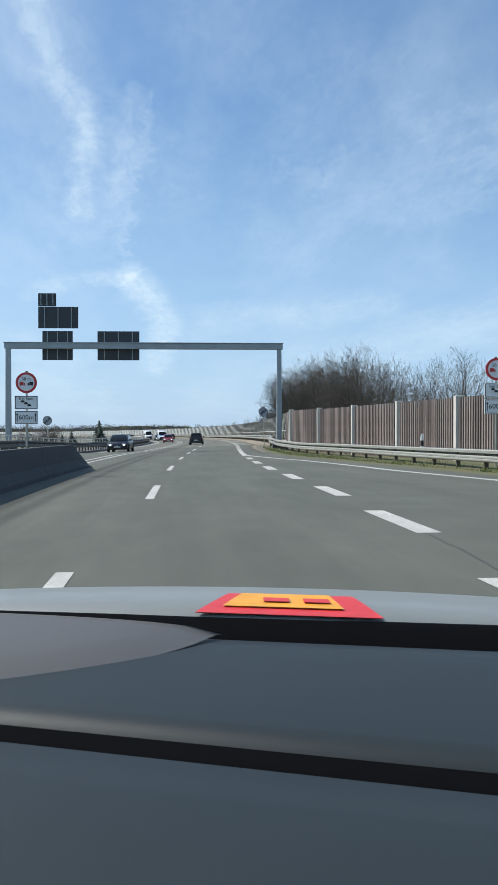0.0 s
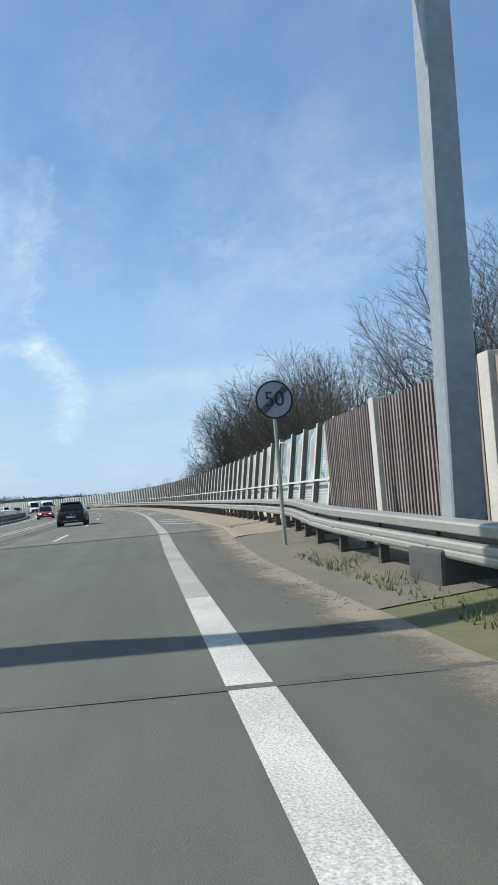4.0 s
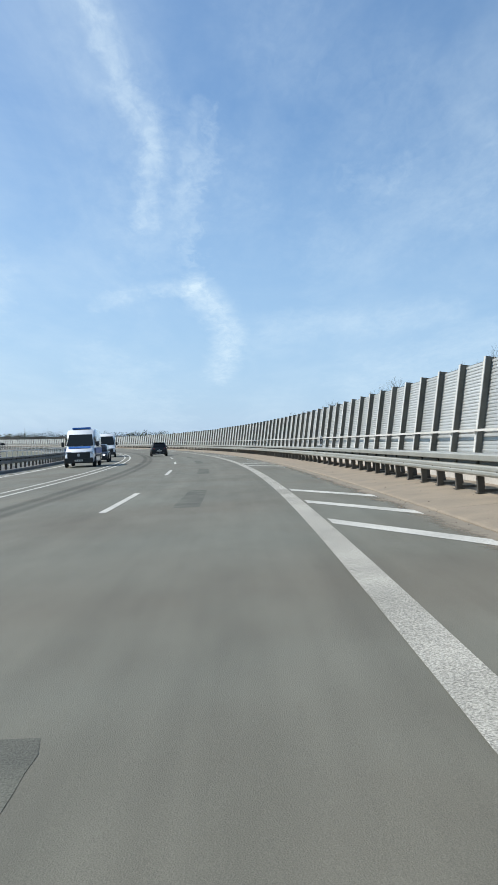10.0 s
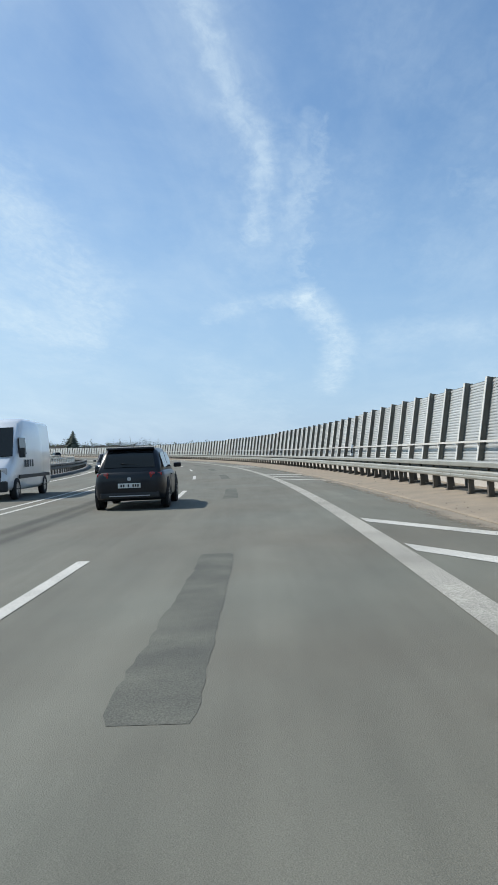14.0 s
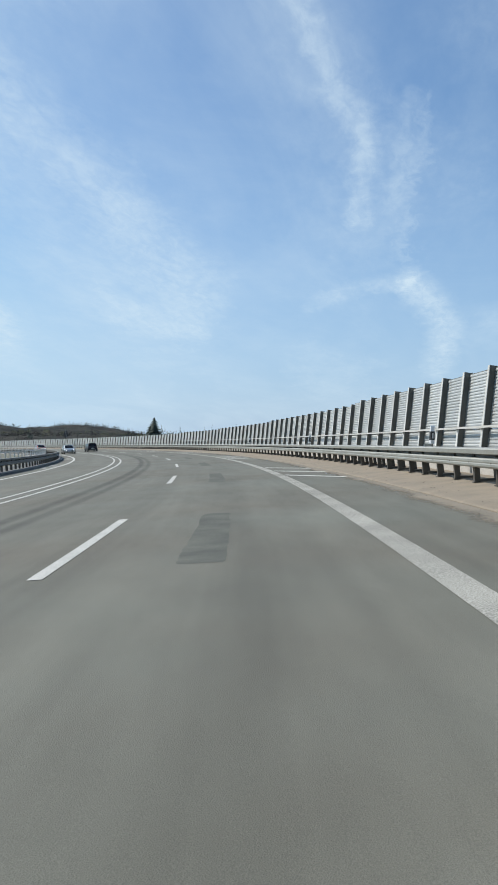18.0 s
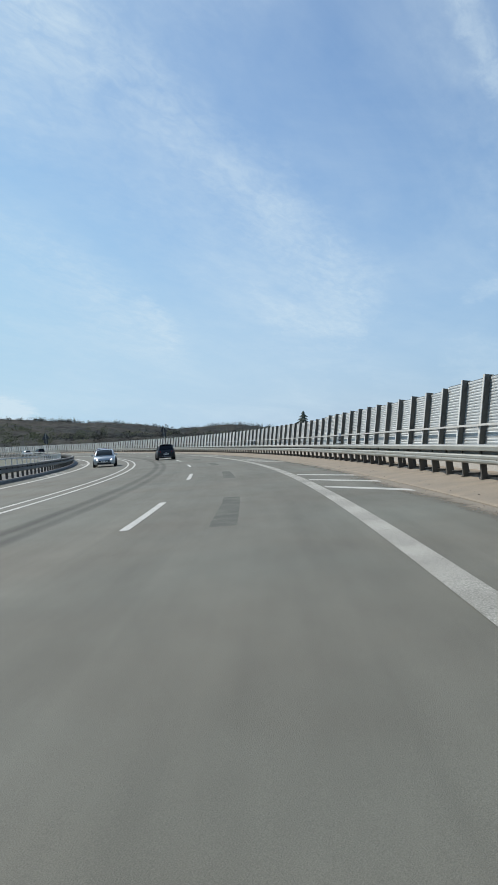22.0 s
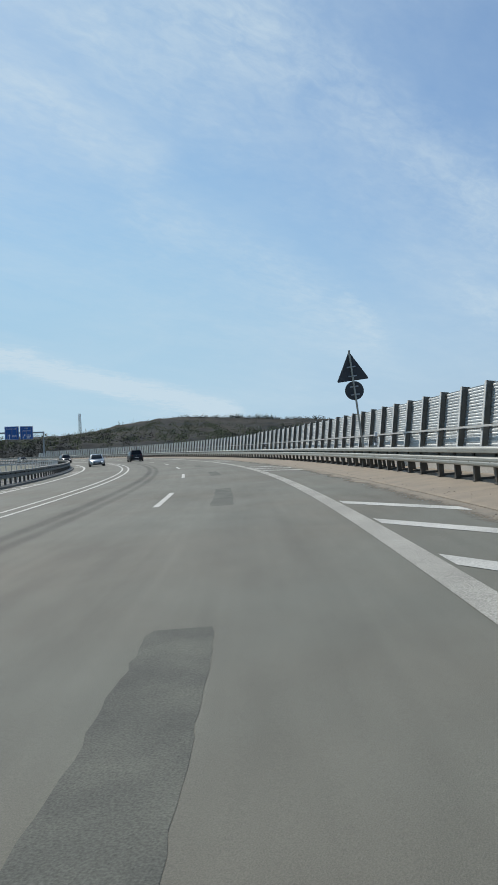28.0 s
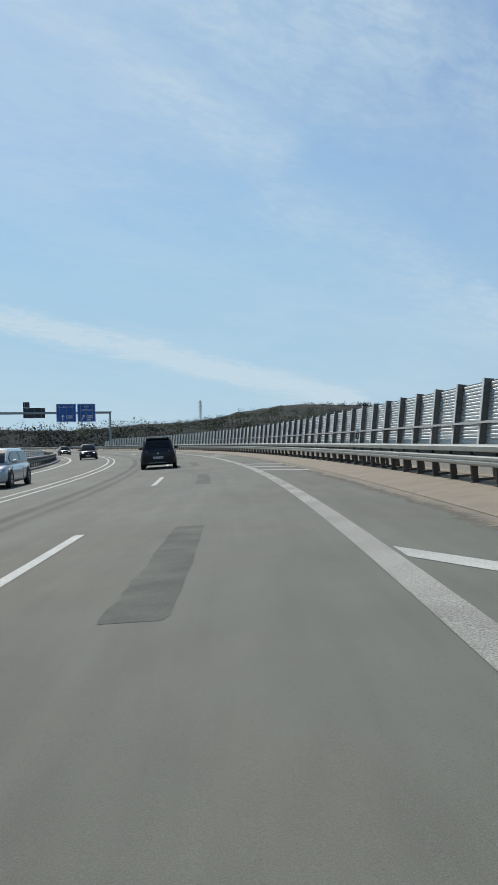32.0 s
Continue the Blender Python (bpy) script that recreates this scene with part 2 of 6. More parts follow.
def road_streaks(m):
    """Long faint wear along the lanes, laid out by the map of the road sheet (across, along)."""
    n, l = m.node_tree.nodes, m.node_tree.links
    b = n["Principled BSDF"]
    src = b.inputs["Base Color"].links[0].from_socket
    uv = n.new("ShaderNodeUVMap")
    uv.uv_map = "lanes"
    val = None
    for sx, sy, sc, lo, hi in ((1.0, 0.012, 1.6, 0.91, 1.07), (0.6, 0.12, 1.3, 0.87, 1.11), (1.4, 0.5, 1.5, 0.92, 1.07), (2.0, 0.05, 3.0, 0.96, 1.04)):
        mp = n.new("ShaderNodeMapping")
        mp.inputs["Scale"].default_value = (sx, sy, 1)
        l.new(uv.outputs[0], mp.inputs["Vector"])
        t = n.new("ShaderNodeTexNoise")
        t.inputs["Scale"].default_value, t.inputs["Detail"].default_value = sc, 4
        l.new(mp.outputs[0], t.inputs["Vector"])
        r = n.new("ShaderNodeMapRange")
        r.inputs["From Min"].default_value, r.inputs["From Max"].default_value = 0.3, 0.7
        r.inputs["To Min"].default_value, r.inputs["To Max"].default_value = lo, hi
        l.new(t.outputs["Fac"], r.inputs["Value"])
        if val is None:
            val = r.outputs[0]
        else:
            mu = n.new("ShaderNodeMath")
            mu.operation = "MULTIPLY"
            l.new(val, mu.inputs[0])
            l.new(r.outputs[0], mu.inputs[1])
            val = mu.outputs[0]
    # rubber laid down in a broad arc through the passing lane
    sp = n.new("ShaderNodeSeparateXYZ")
    l.new(uv.outputs[0], sp.inputs[0])

    def calc(op, a, c):
        q = n.new("ShaderNodeMath")
        q.operation = op
        for i, v in enumerate((a, c)):
            if isinstance(v, (int, float)):
                q.inputs[i].default_value = v
            else:
                l.new(v, q.inputs[i])
        return q.outputs[0]

    along = calc("MINIMUM", calc("MAXIMUM", sp.outputs[1], 150.0), 400.0)
    drift = calc("ADD", calc("MULTIPLY", calc("SUBTRACT", along, 150.0), 0.0012), -2.4)
    for centre, wide, dark in ((0.0, 0.26, 0.36), (0.5, 0.22, 0.3), (0.25, 0.6, 0.1)):
        away = calc("ABSOLUTE", calc("SUBTRACT", calc("SUBTRACT", sp.outputs[0], drift), centre), 0.0)
        near = n.new("ShaderNodeMapRange")
        near.interpolation_type = "SMOOTHSTEP"
        near.inputs["From Min"].default_value, near.inputs["From Max"].default_value = wide, wide * 0.15
        near.inputs["To Max"].default_value = dark
        l.new(away, near.inputs["Value"])
        val = calc("SUBTRACT", val, calc("MULTIPLY", near.outputs[0], calc("ADD", calc("MULTIPLY", t.outputs["Fac"], 0.8), 0.6)))
    h = n.new("ShaderNodeHueSaturation")
    l.new(src, h.inputs["Color"])
    l.new(val, h.inputs["Value"])
    l.new(h.outputs[0], b.inputs["Base Color"])


ASPHALT = material("asphalt", (0.136, 0.14, 0.117), 0.85, second=(0.122, 0.114, 0.091), scale=0.22, amount=0.9, grain=150, bump=0.35, fine=0.2, spec=0.35)
road_streaks(ASPHALT)
OLD_ASPHALT = material("older_asphalt", (0.104, 0.11, 0.091), 0.85, second=(0.088, 0.093, 0.077), scale=0.16, amount=0.8, grain=150, bump=0.35, fine=0.22, spec=0.35)
road_streaks(OLD_ASPHALT)
PATCH = material("asphalt_patch", (0.08, 0.083, 0.073), 0.88, second=(0.128, 0.131, 0.11), scale=1.6, amount=0.95, grain=90, bump=0.45, fine=0.35, spec=0.25)
GRASS_BLADE = material("grass_blades", (0.09, 0.14, 0.03), 0.8, second=(0.2, 0.19, 0.075), scale=1.5, amount=0.9, grain=6)
GRIT = material("grit", (0.1, 0.08, 0.055), 0.95, second=(0.05, 0.04, 0.03), scale=2, grain=20)
DIRT = material("kerb_dirt", (0.135, 0.12, 0.092), 0.95, second=(0.1, 0.096, 0.079), scale=1.6, amount=0.9, grain=60, bump=0.3)
WASHED_DIRT = material("washed_dirt", (0.23, 0.195, 0.15), 0.95, second=(0.17, 0.152, 0.122), scale=1.6, amount=0.9, grain=60, bump=0.3)
TYRE_MARK = material("sealed_seam", (0.074, 0.077, 0.068), 0.8, scale=0.6, amount=0.6, grain=30)
EDGE_PAINT = material("worn_line_paint", (0.36, 0.352, 0.315), 0.85, second=(0.24, 0.236, 0.21), scale=0.8, amount=0.9, grain=75, bump=0.8, fine=0.6, spec=0.2)
PAINT = material("road_paint", (0.5, 0.495, 0.46), 0.75, second=(0.33, 0.33, 0.305), scale=1.0, amount=0.7, grain=70, bump=0.5, fine=0.4, spec=0.25)
KERB = material("sandy_concrete", (0.262, 0.215, 0.158), 0.9, second=(0.175, 0.148, 0.113), scale=0.9, amount=0.9, grain=30, bump=0.4)
CONCRETE = material("concrete", (0.32, 0.31, 0.29), 0.9, second=(0.21, 0.2, 0.185), scale=0.8, grain=25, bump=0.3)
# Concrete darkened in colour for the left kerb's shaded side.
SHADED_KERB = material("shaded_kerb_concrete", (0.15, 0.15, 0.14), 0.9, second=(0.09, 0.09, 0.086), scale=0.8, grain=25, bump=0.3)
DARK_CONCRETE = material("dark_grey_concrete", (0.07, 0.07, 0.072), 0.9, second=(0.04, 0.04, 0.042), scale=0.8, grain=25, bump=0.3)
STEEL = material("galvanised_steel", (0.36, 0.36, 0.325), 0.5, 0.4, second=(0.27, 0.27, 0.24), scale=1.5, amount=0.6, grain=18, fine=0.08)
# Rail steel darkened in colour for shade: far rail's face, gap between beams.
SHADED_STEEL = material("shaded_steel", (0.15, 0.148, 0.135), 0.65, 0.1, second=(0.1, 0.095, 0.085), scale=1.2, amount=0.8, grain=18)
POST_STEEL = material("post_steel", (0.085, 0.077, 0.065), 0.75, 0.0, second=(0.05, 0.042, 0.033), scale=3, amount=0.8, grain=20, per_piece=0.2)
ALUMINIUM = material("aluminium_post", (0.62, 0.61, 0.57), 0.6, 0.0, second=(0.44, 0.425, 0.39), scale=2.0, amount=0.5, grain=15, fine=0.06, per_piece=0.06)
WEB_STEEL = material("weathered_post_steel", (0.19, 0.178, 0.15), 0.75, 0.0, second=(0.13, 0.118, 0.098), scale=1.5, amount=0.8, grain=15, per_piece=0.15)
PANEL = material("aluminium_panel", (0.47, 0.485, 0.478), 0.56, 0.6, second=(0.39, 0.4, 0.39), scale=1.3, amount=0.6, grain=14, fine=0.06, per_piece=0.07)
FRAME_PAINT = material("yellowed_frame_paint", (0.6, 0.58, 0.4), 0.6, second=(0.5, 0.5, 0.42), scale=2.5, amount=0.8, grain=20)
GRAFFITI = material("graffiti_panel", (0.46, 0.47, 0.46), 0.6, 0.1, second=(0.38, 0.39, 0.38), scale=3, amount=0.7, grain=14, fine=0.06)


def spray(m):
    """Grey bubble letters with blue and yellow outlines sprayed over the panel."""
    n, l = m.node_tree.nodes, m.node_tree.links
    b = n["Principled BSDF"]
    src = b.inputs["Base Color"].links[0].from_socket
    tc = n.new("ShaderNodeTexCoord")
    wob = n.new("ShaderNodeTexNoise")
    wob.inputs["Scale"].default_value, wob.inputs["Detail"].default_value = 1.6, 2
    info = n.new("ShaderNodeObjectInfo")
    shift = n.new("ShaderNodeVectorMath")
    shift.operation = "ADD"
    l.new(tc.outputs["Object"], shift.inputs[0])
    l.new(info.outputs["Random"], shift.inputs[1])
    l.new(shift.outputs[0], wob.inputs["Vector"])
    sp = n.new("ShaderNodeSeparateXYZ")
    l.new(tc.outputs["Object"], sp.inputs[0])

    def calc(op, a, c=0.0):
        q = n.new("ShaderNodeMath")
        q.operation = op
        for i, v in enumerate((a, c)):
            if isinstance(v, (int, float)):
                q.inputs[i].default_value = v
            else:
                l.new(v, q.inputs[i])
        return q.outputs[0]

    dy = calc("DIVIDE", sp.outputs[1], 0.72)
    dz = calc("DIVIDE", calc("SUBTRACT", sp.outputs[2], 0.9), 0.95)
    d = calc("SQRT", calc("ADD", calc("MULTIPLY", dy, dy), calc("MULTIPLY", dz, dz)))
    d = calc("ADD", d, calc("MULTIPLY", calc("SUBTRACT", wob.outputs["Fac"], 0.5), 1.5))
    ramp = n.new("ShaderNodeValToRGB")
    ramp.color_ramp.interpolation = "EASE"
    stops = ((0.0, (0.25, 0.25, 0.245)), (0.34, (0.31, 0.31, 0.3)), (0.4, (0.5, 0.5, 0.47)), (0.45, (0.3, 0.36, 0.36)), (0.52, (0.08, 0.26, 0.4)), (0.6, (0.03, 0.17, 0.32)), (0.68, (0.32, 0.36, 0.2)), (0.8, (0.34, 0.345, 0.335)))
    el = ramp.color_ramp.elements
    el[0].position, el[0].color = stops[0][0], (*stops[0][1], 1)
    el[1].position, el[1].color = stops[-1][0], (*stops[-1][1], 1)
    for p, c in stops[1:-1]:
        e = el.new(p)
        e.color = (*c, 1)
    l.new(calc("MULTIPLY", d, 0.5), ramp.inputs["Fac"])
    mx = n.new("ShaderNodeMix")
    mx.data_type = "RGBA"
    mx.inputs["Factor"].default_value = 0.88
    l.new(src, mx.inputs["A"])
    l.new(ramp.outputs[0], mx.inputs["B"])
    l.new(mx.outputs["Result"], b.inputs["Base Color"])


spray(GRAFFITI)
BUFFED = material("painted_over_panel", (0.46, 0.47, 0.46), 0.6, 0.3, second=(0.4, 0.41, 0.4), scale=1.3, amount=0.6, grain=14, fine=0.06, per_piece=0.05)


def paint_over(m):
    """Pale grey wall paint rolled over the lower panel up to a ragged line."""
    n, l = m.node_tree.nodes, m.node_tree.links
    b = n["Principled BSDF"]
    src = b.inputs["Base Color"].links[0].from_socket
    tc = n.new("ShaderNodeTexCoord")
    info = n.new("ShaderNodeObjectInfo")
    shift = n.new("ShaderNodeVectorMath")
    shift.operation = "ADD"
    l.new(tc.outputs["Object"], shift.inputs[0])
    l.new(info.outputs["Random"], shift.inputs[1])
    wob = n.new("ShaderNodeTexNoise")
    wob.inputs["Scale"].default_value, wob.inputs["Detail"].default_value = 1.4, 4
    l.new(shift.outputs[0], wob.inputs["Vector"])
    sp = n.new("ShaderNodeSeparateXYZ")
    l.new(tc.outputs["Object"], sp.inputs[0])
    add = n.new("ShaderNodeMath")
    add.operation = "MULTIPLY_ADD"
    add.inputs[1].default_value = 1.7
    l.new(wob.outputs["Fac"], add.inputs[0])
    l.new(sp.outputs[2], add.inputs[2])
    edge = n.new("ShaderNodeMapRange")
    edge.inputs["From Min"].default_value, edge.inputs["From Max"].default_value = 2.2, 2.14
    l.new(add.outputs[0], edge.inputs["Value"])
    mx = n.new("ShaderNodeMix")
    mx.data_type = "RGBA"
    l.new(edge.outputs[0], mx.inputs["Factor"])
    l.new(src, mx.inputs["A"])
    mx.inputs["B"].default_value = (0.335, 0.33, 0.315, 1)
    l.new(mx.outputs["Result"], b.inputs["Base Color"])


paint_over(BUFFED)
WOOD = material("dark_timber", (0.23, 0.185, 0.17), 0.85, second=(0.14, 0.11, 0.104), scale=2, grain=25, bump=0.4, per_piece=0.3)
POST_CONCRETE = material("pale_concrete", (0.5, 0.48, 0.445), 0.85, second=(0.37, 0.355, 0.325), scale=1.5, grain=25, bump=0.2)
GRASS = material("grass", (0.09, 0.1, 0.045), 0.95, second=(0.13, 0.11, 0.06), scale=0.8, amount=0.8, grain=8, bump=0.5)
FIELD = material("meadow", (0.11, 0.115, 0.075), 0.95, second=(0.12, 0.11, 0.09), scale=0.01, amount=0.9, grain=0.3, bump=0.2)
GANTRY = material("painted_gantry_steel", (0.3, 0.33, 0.35), 0.5, 0.3, second=(0.24, 0.26, 0.28), scale=1, grain=10)
SIGN_BACK = material("sign_back", (0.045, 0.05, 0.058), 0.6, 0.2, scale=1.5, amount=0.4, grain=12)
SIGN_WHITE = material("sign_white", (0.7, 0.71, 0.72), 0.45, second=(0.6, 0.61, 0.62), scale=3, grain=20, fine=0.03)
SIGN_RED = material("sign_red", (0.5, 0.03, 0.035), 0.45, scale=4, amount=0.3, grain=20, fine=0.03)
SIGN_BLUE = material("sign_blue", (0.012, 0.1, 0.36), 0.4, second=(0.01, 0.085, 0.32), scale=2, grain=20, fine=0.03)
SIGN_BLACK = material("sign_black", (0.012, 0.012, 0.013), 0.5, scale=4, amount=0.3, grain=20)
SIGN_GREY = material("sign_weathered", (0.3, 0.33, 0.38), 0.5, second=(0.22, 0.25, 0.29), scale=4, grain=30)
BARK = material("bark", (0.06, 0.05, 0.042), 0.9, second=(0.095, 0.085, 0.07), scale=2, amount=0.7, grain=12, bump=0.4)
TWIG = material("twigs", (0.075, 0.062, 0.052), 0.9, second=(0.1, 0.088, 0.066), scale=0.6, amount=0.8, grain=6)
NEEDLES = material("needles", (0.05, 0.068, 0.054), 0.85, second=(0.065, 0.082, 0.066), scale=1.2, amount=0.8, grain=5)
BUDS = material("young_leaves", (0.13, 0.145, 0.062), 0.9, second=(0.095, 0.1, 0.06), scale=0.4, amount=0.8, grain=4)
FOREST = material("far_wood", (0.05, 0.047, 0.039), 1.0, second=(0.02, 0.026, 0.028), scale=0.014, amount=1.0, grain=0.13, fine=0.55, spec=0.1)
RUBBER = material("tyre_rubber", (0.015, 0.015, 0.015), 0.8, scale=6, grain=30)
BLACK_PAINT = material("black_car_paint", (0.007, 0.008, 0.012), 0.35, 0.0, scale=2, amount=0.2, grain=20, spec=0.3, coat=0.3, fine=0.02)
BLUE_PAINT = material("blue_car_paint", (0.011, 0.015, 0.026), 0.35, 0.0, scale=2, amount=0.2, grain=20, spec=0.3, coat=0.3, fine=0.02)
RED_PAINT = material("red_car_paint", (0.3, 0.012, 0.02), 0.25, 0.1, scale=2, amount=0.2, grain=20, coat=1.0, fine=0.02)
WHITE_PAINT = material("white_car_paint", (0.75, 0.76, 0.77), 0.3, scale=2, amount=0.15, grain=20, coat=1.0, fine=0.02)
SILVER_PAINT = material("silver_car_paint", (0.42, 0.44, 0.46), 0.3, 0.5, scale=2, amount=0.15, grain=20, coat=1.0, fine=0.02)
CAR_GLASS = material("car_glass", (0.008, 0.009, 0.01), 0.08, scale=2, amount=0.2, grain=10, fine=0.02, spec=0.35)
LAMP_CLEAR = material("headlamp_lens", (0.6, 0.62, 0.65), 0.1, 0.4, scale=5, grain=20)
LAMP_LIT = material("lit_headlamp", (0.9, 0.9, 0.9), 0.3, scale=5, amount=0.1, grain=20)
LAMP_LIT.node_tree.nodes["Principled BSDF"].inputs["Emission Color"].default_value = (1.0, 0.97, 0.92, 1)
LAMP_LIT.node_tree.nodes["Principled BSDF"].inputs["Emission Strength"].default_value = 6.0
LAMP_RED = material("tail_lamp_lens", (0.25, 0.01, 0.012), 0.15, scale=5, grain=20, coat=1.0)
TRIM = material("black_plastic", (0.018, 0.018, 0.019), 0.6, scale=4, grain=40)
PLATE = material("number_plate", (0.65, 0.65, 0.63), 0.5, scale=6, amount=0.2, grain=30)
RIM = material("alloy_rim", (0.42, 0.43, 0.45), 0.35, 0.8, scale=4, grain=20)


# ---- mesh helpers ----
def mesh(name, verts, faces, mat, smooth=False):
    me = bpy.data.meshes.new(name)
    me.from_pydata([tuple(v) for v in verts], [], faces)
    me.materials.append(mat)
    if smooth:
        me.polygons.foreach_set("use_smooth", [True] * len(me.polygons))
    me.update()
    return me


def bm_mesh(name, bm, mat, smooth=False):
    bmesh.ops.recalc_face_normals(bm, faces=bm.faces)
    me = bpy.data.meshes.new(name)
    bm.to_mesh(me)
    bm.free()
    me.materials.append(mat)
    if smooth:
        me.polygons.foreach_set("use_smooth", [True] * len(me.polygons))
    return me


def thing(name, m, label, category, group="", kind=""):
    ob = new(name)
    ob.matrix_basis = m
    ob.empty_display_size = 0.2
    return tagged(ob, label, category, group, kind)


def part(name, me, parent, m=None, label=""):
    """Links a mesh as a part; m is its pose within its parent."""
    ob = new(name, me)
    ob.parent = parent
    if m is not None:
        ob.matrix_basis = m
    if label:
        ob["label"] = label
    return ob


BOX_FACES = [(0, 3, 2, 1), (4, 5, 6, 7), (0, 1, 5, 4), (1, 2, 6, 5), (2, 3, 7, 6), (3, 0, 4, 7)]


def boxes(name, items, mat, bevel=0.0):
    """One mesh of boxes (x0, y0, z0, x1, y1, z1)."""
    bm = bmesh.new()
    for x0, y0, z0, x1, y1, z1 in items:
        v = [bm.verts.new(c) for c in ((x0, y0, z0), (x1, y0, z0), (x1, y1, z0), (x0, y1, z0), (x0, y0, z1), (x1, y0, z1), (x1, y1, z1), (x0, y1, z1))]
        for f in BOX_FACES:
            bm.faces.new([v[i] for i in f])
    if bevel:
        bmesh.ops.bevel(bm, geom=bm.edges[:], offset=bevel, segments=2, affect="EDGES", profile=0.6)
    return bm_mesh(name, bm, mat)


def prism(name, outline, depth, mat, axis="y", bevel=0.0):
    """An outline (a, b) in the x-z plane (axis y) or y-z plane (axis x), drawn out by depth both ways."""
    bm = bmesh.new()
    ends = []
    for side in (-0.5, 0.5):
        ring = []
        for a, b in outline:
            ring.append(bm.verts.new((a, side * depth, b) if axis == "y" else (side * depth, a, b)))
        ends.append(ring)
    n = len(outline)
    bm.faces.new(ends[0])
    bm.faces.new(ends[1][::-1])
    for i in range(n):
        bm.faces.new((ends[0][i], ends[1][i], ends[1][(i + 1) % n], ends[0][(i + 1) % n]))
    if bevel:
        bmesh.ops.bevel(bm, geom=bm.edges[:], offset=bevel, segments=1, affect="EDGES")
    return bm_mesh(name, bm, mat)


def sweep(name, outline, s0, s1, step, mat, base, closed=True, smooth=False):
    """Draws an outline of (o, z) along the road from s0 to s1, relative to the pose base. Outline entries may be functions of s."""
    inv = base.inverted()
    n = max(2, int(math.ceil((s1 - s0) / step)) + 1)
    ss = np.linspace(s0, s1, n)
    verts, faces, k = [], [], len(outline)
    for s in ss:
        for o, z in outline:
            verts.append(inv @ at(s, o(s) if callable(o) else o, z(s) if callable(z) else z))
    m = k if closed else k - 1
    for i in range(n - 1):
        for j in range(m):
            a, b = i * k + j, i * k + (j + 1) % k
            faces.append((a, b, b + k, a + k))
    if closed:
        faces += [tuple(range(k)), tuple(range((n - 1) * k, n * k))[::-1]]
    me = mesh(name, verts, faces, mat, smooth)
    bm = bmesh.new()
    bm.from_mesh(me)
    bmesh.ops.recalc_face_normals(bm, faces=bm.faces)
    if not closed:
        up = sum(f.normal.z for f in bm.faces)
        if up < 0:
            bmesh.ops.reverse_faces(bm, faces=bm.faces)
    bm.to_mesh(me)
    bm.free()
    return me


def disc(name, r, depth, mat, n=28, bevel=0.0):
    """A disc that faces -y, at the origin."""
    return prism(name, [(r * math.cos(2 * math.pi * i / n), r * math.sin(2 * math.pi * i / n)) for i in range(n)], depth, mat, bevel=bevel)


def tube(name, r, z0, z1, mat, n=12, r1=None):
    verts, faces = [], []
    for z, q in ((z0, r), (z1, r if r1 is None else r1)):
        verts += [(q * math.cos(2 * math.pi * i / n), q * math.sin(2 * math.pi * i / n), z) for i in range(n)]
    faces = [(i, (i + 1) % n, n + (i + 1) % n, n + i) for i in range(n)] + [tuple(range(n))[::-1], tuple(range(n, 2 * n))]
    return mesh(name, verts, faces, mat)


I4 = Matrix.Identity(4)
rng = random.Random(5)

# ---- ground ----
HUB = (-150.0, 330.0)
SKYLINE = ((-180, 0.83), (-90, 0.64), (-25, 0.64), (-13, 0.60), (-12, 0.64), (-10.8, 0.87), (-9.8, 0.64), (-9, 0.83), (-5.8, 0.83), (-3.4, 0.50), (0, 0.41), (8, 0.41), (12, 0.28), (14.3, 0.61), (15.5, 0.78), (17.6, 1.13), (20.3, 1.35), (21.8, 1.36), (23.5, 1.24), (25, 1.29), (27, 1.58), (29.6, 1.81), (32, 1.93), (35, 2.25), (38, 2.40), (40.4, 2.13), (42.5, 1.83), (43.7, 1.54), (45.5, 1.27), (50, 1.15), (53, 1.04), (60, 1.11), (66, 1.06), (90, 1.17), (140, 0.90), (180, 0.63))


def hill_height(x, y):
    """Height of the land: level by the road, wooded hills far off."""
    dx, dy = x - HUB[0], y - HUB[1]
    r = math.hypot(dx, dy)
    a = math.degrees(math.atan2(-dx, dy))
    top = math.tan(radians(float(np.interp(a, [p[0] for p in SKYLINE], [p[1] for p in SKYLINE])))) * 1250.0
    k = min(max((r - 420.0) / 830.0, 0.0), 1.0)
    k = k * k * (3 - 2 * k)
    bump = noise.noise(Vector((x / 160.0, y / 160.0, 0.3))) * 7.0 * k
    return -0.6 + (top - 9.0) * k + bump


verts, faces = [(HUB[0], HUB[1], -0.6)], []
NA = 144
radii = [40, 90, 150, 220, 300, 380, 450, 520, 600, 680, 760, 850, 940, 1030, 1120, 1200, 1280, 1400, 1700, 2300, 3200, 4600]
for r in radii:
    for i in range(NA):
        a = 2 * math.pi * i / NA
        x, y = HUB[0] - r * math.sin(a), HUB[1] + r * math.cos(a)
        verts.append((x, y, hill_height(x, y)))
for i in range(NA):
    faces.append((0, 1 + i, 1 + (i + 1) % NA))
for k in range(len(radii) - 1):
    for i in range(NA):
        a, b = 1 + k * NA + i, 1 + k * NA + (i + 1) % NA
        faces.append((a, a + NA, b + NA, b))
tagged(new("ground", mesh("ground", verts, faces, FIELD, True)), "pale green spring meadow and low hills round the road", "ground", kind="structure")

# ---- road deck, verge and kerb strips ----
EDGE_IN, EDGE_OUT, KERB_O, RAIL_O, WALL_O = 3.55, 3.87, 5.66, 6.9, 8.2
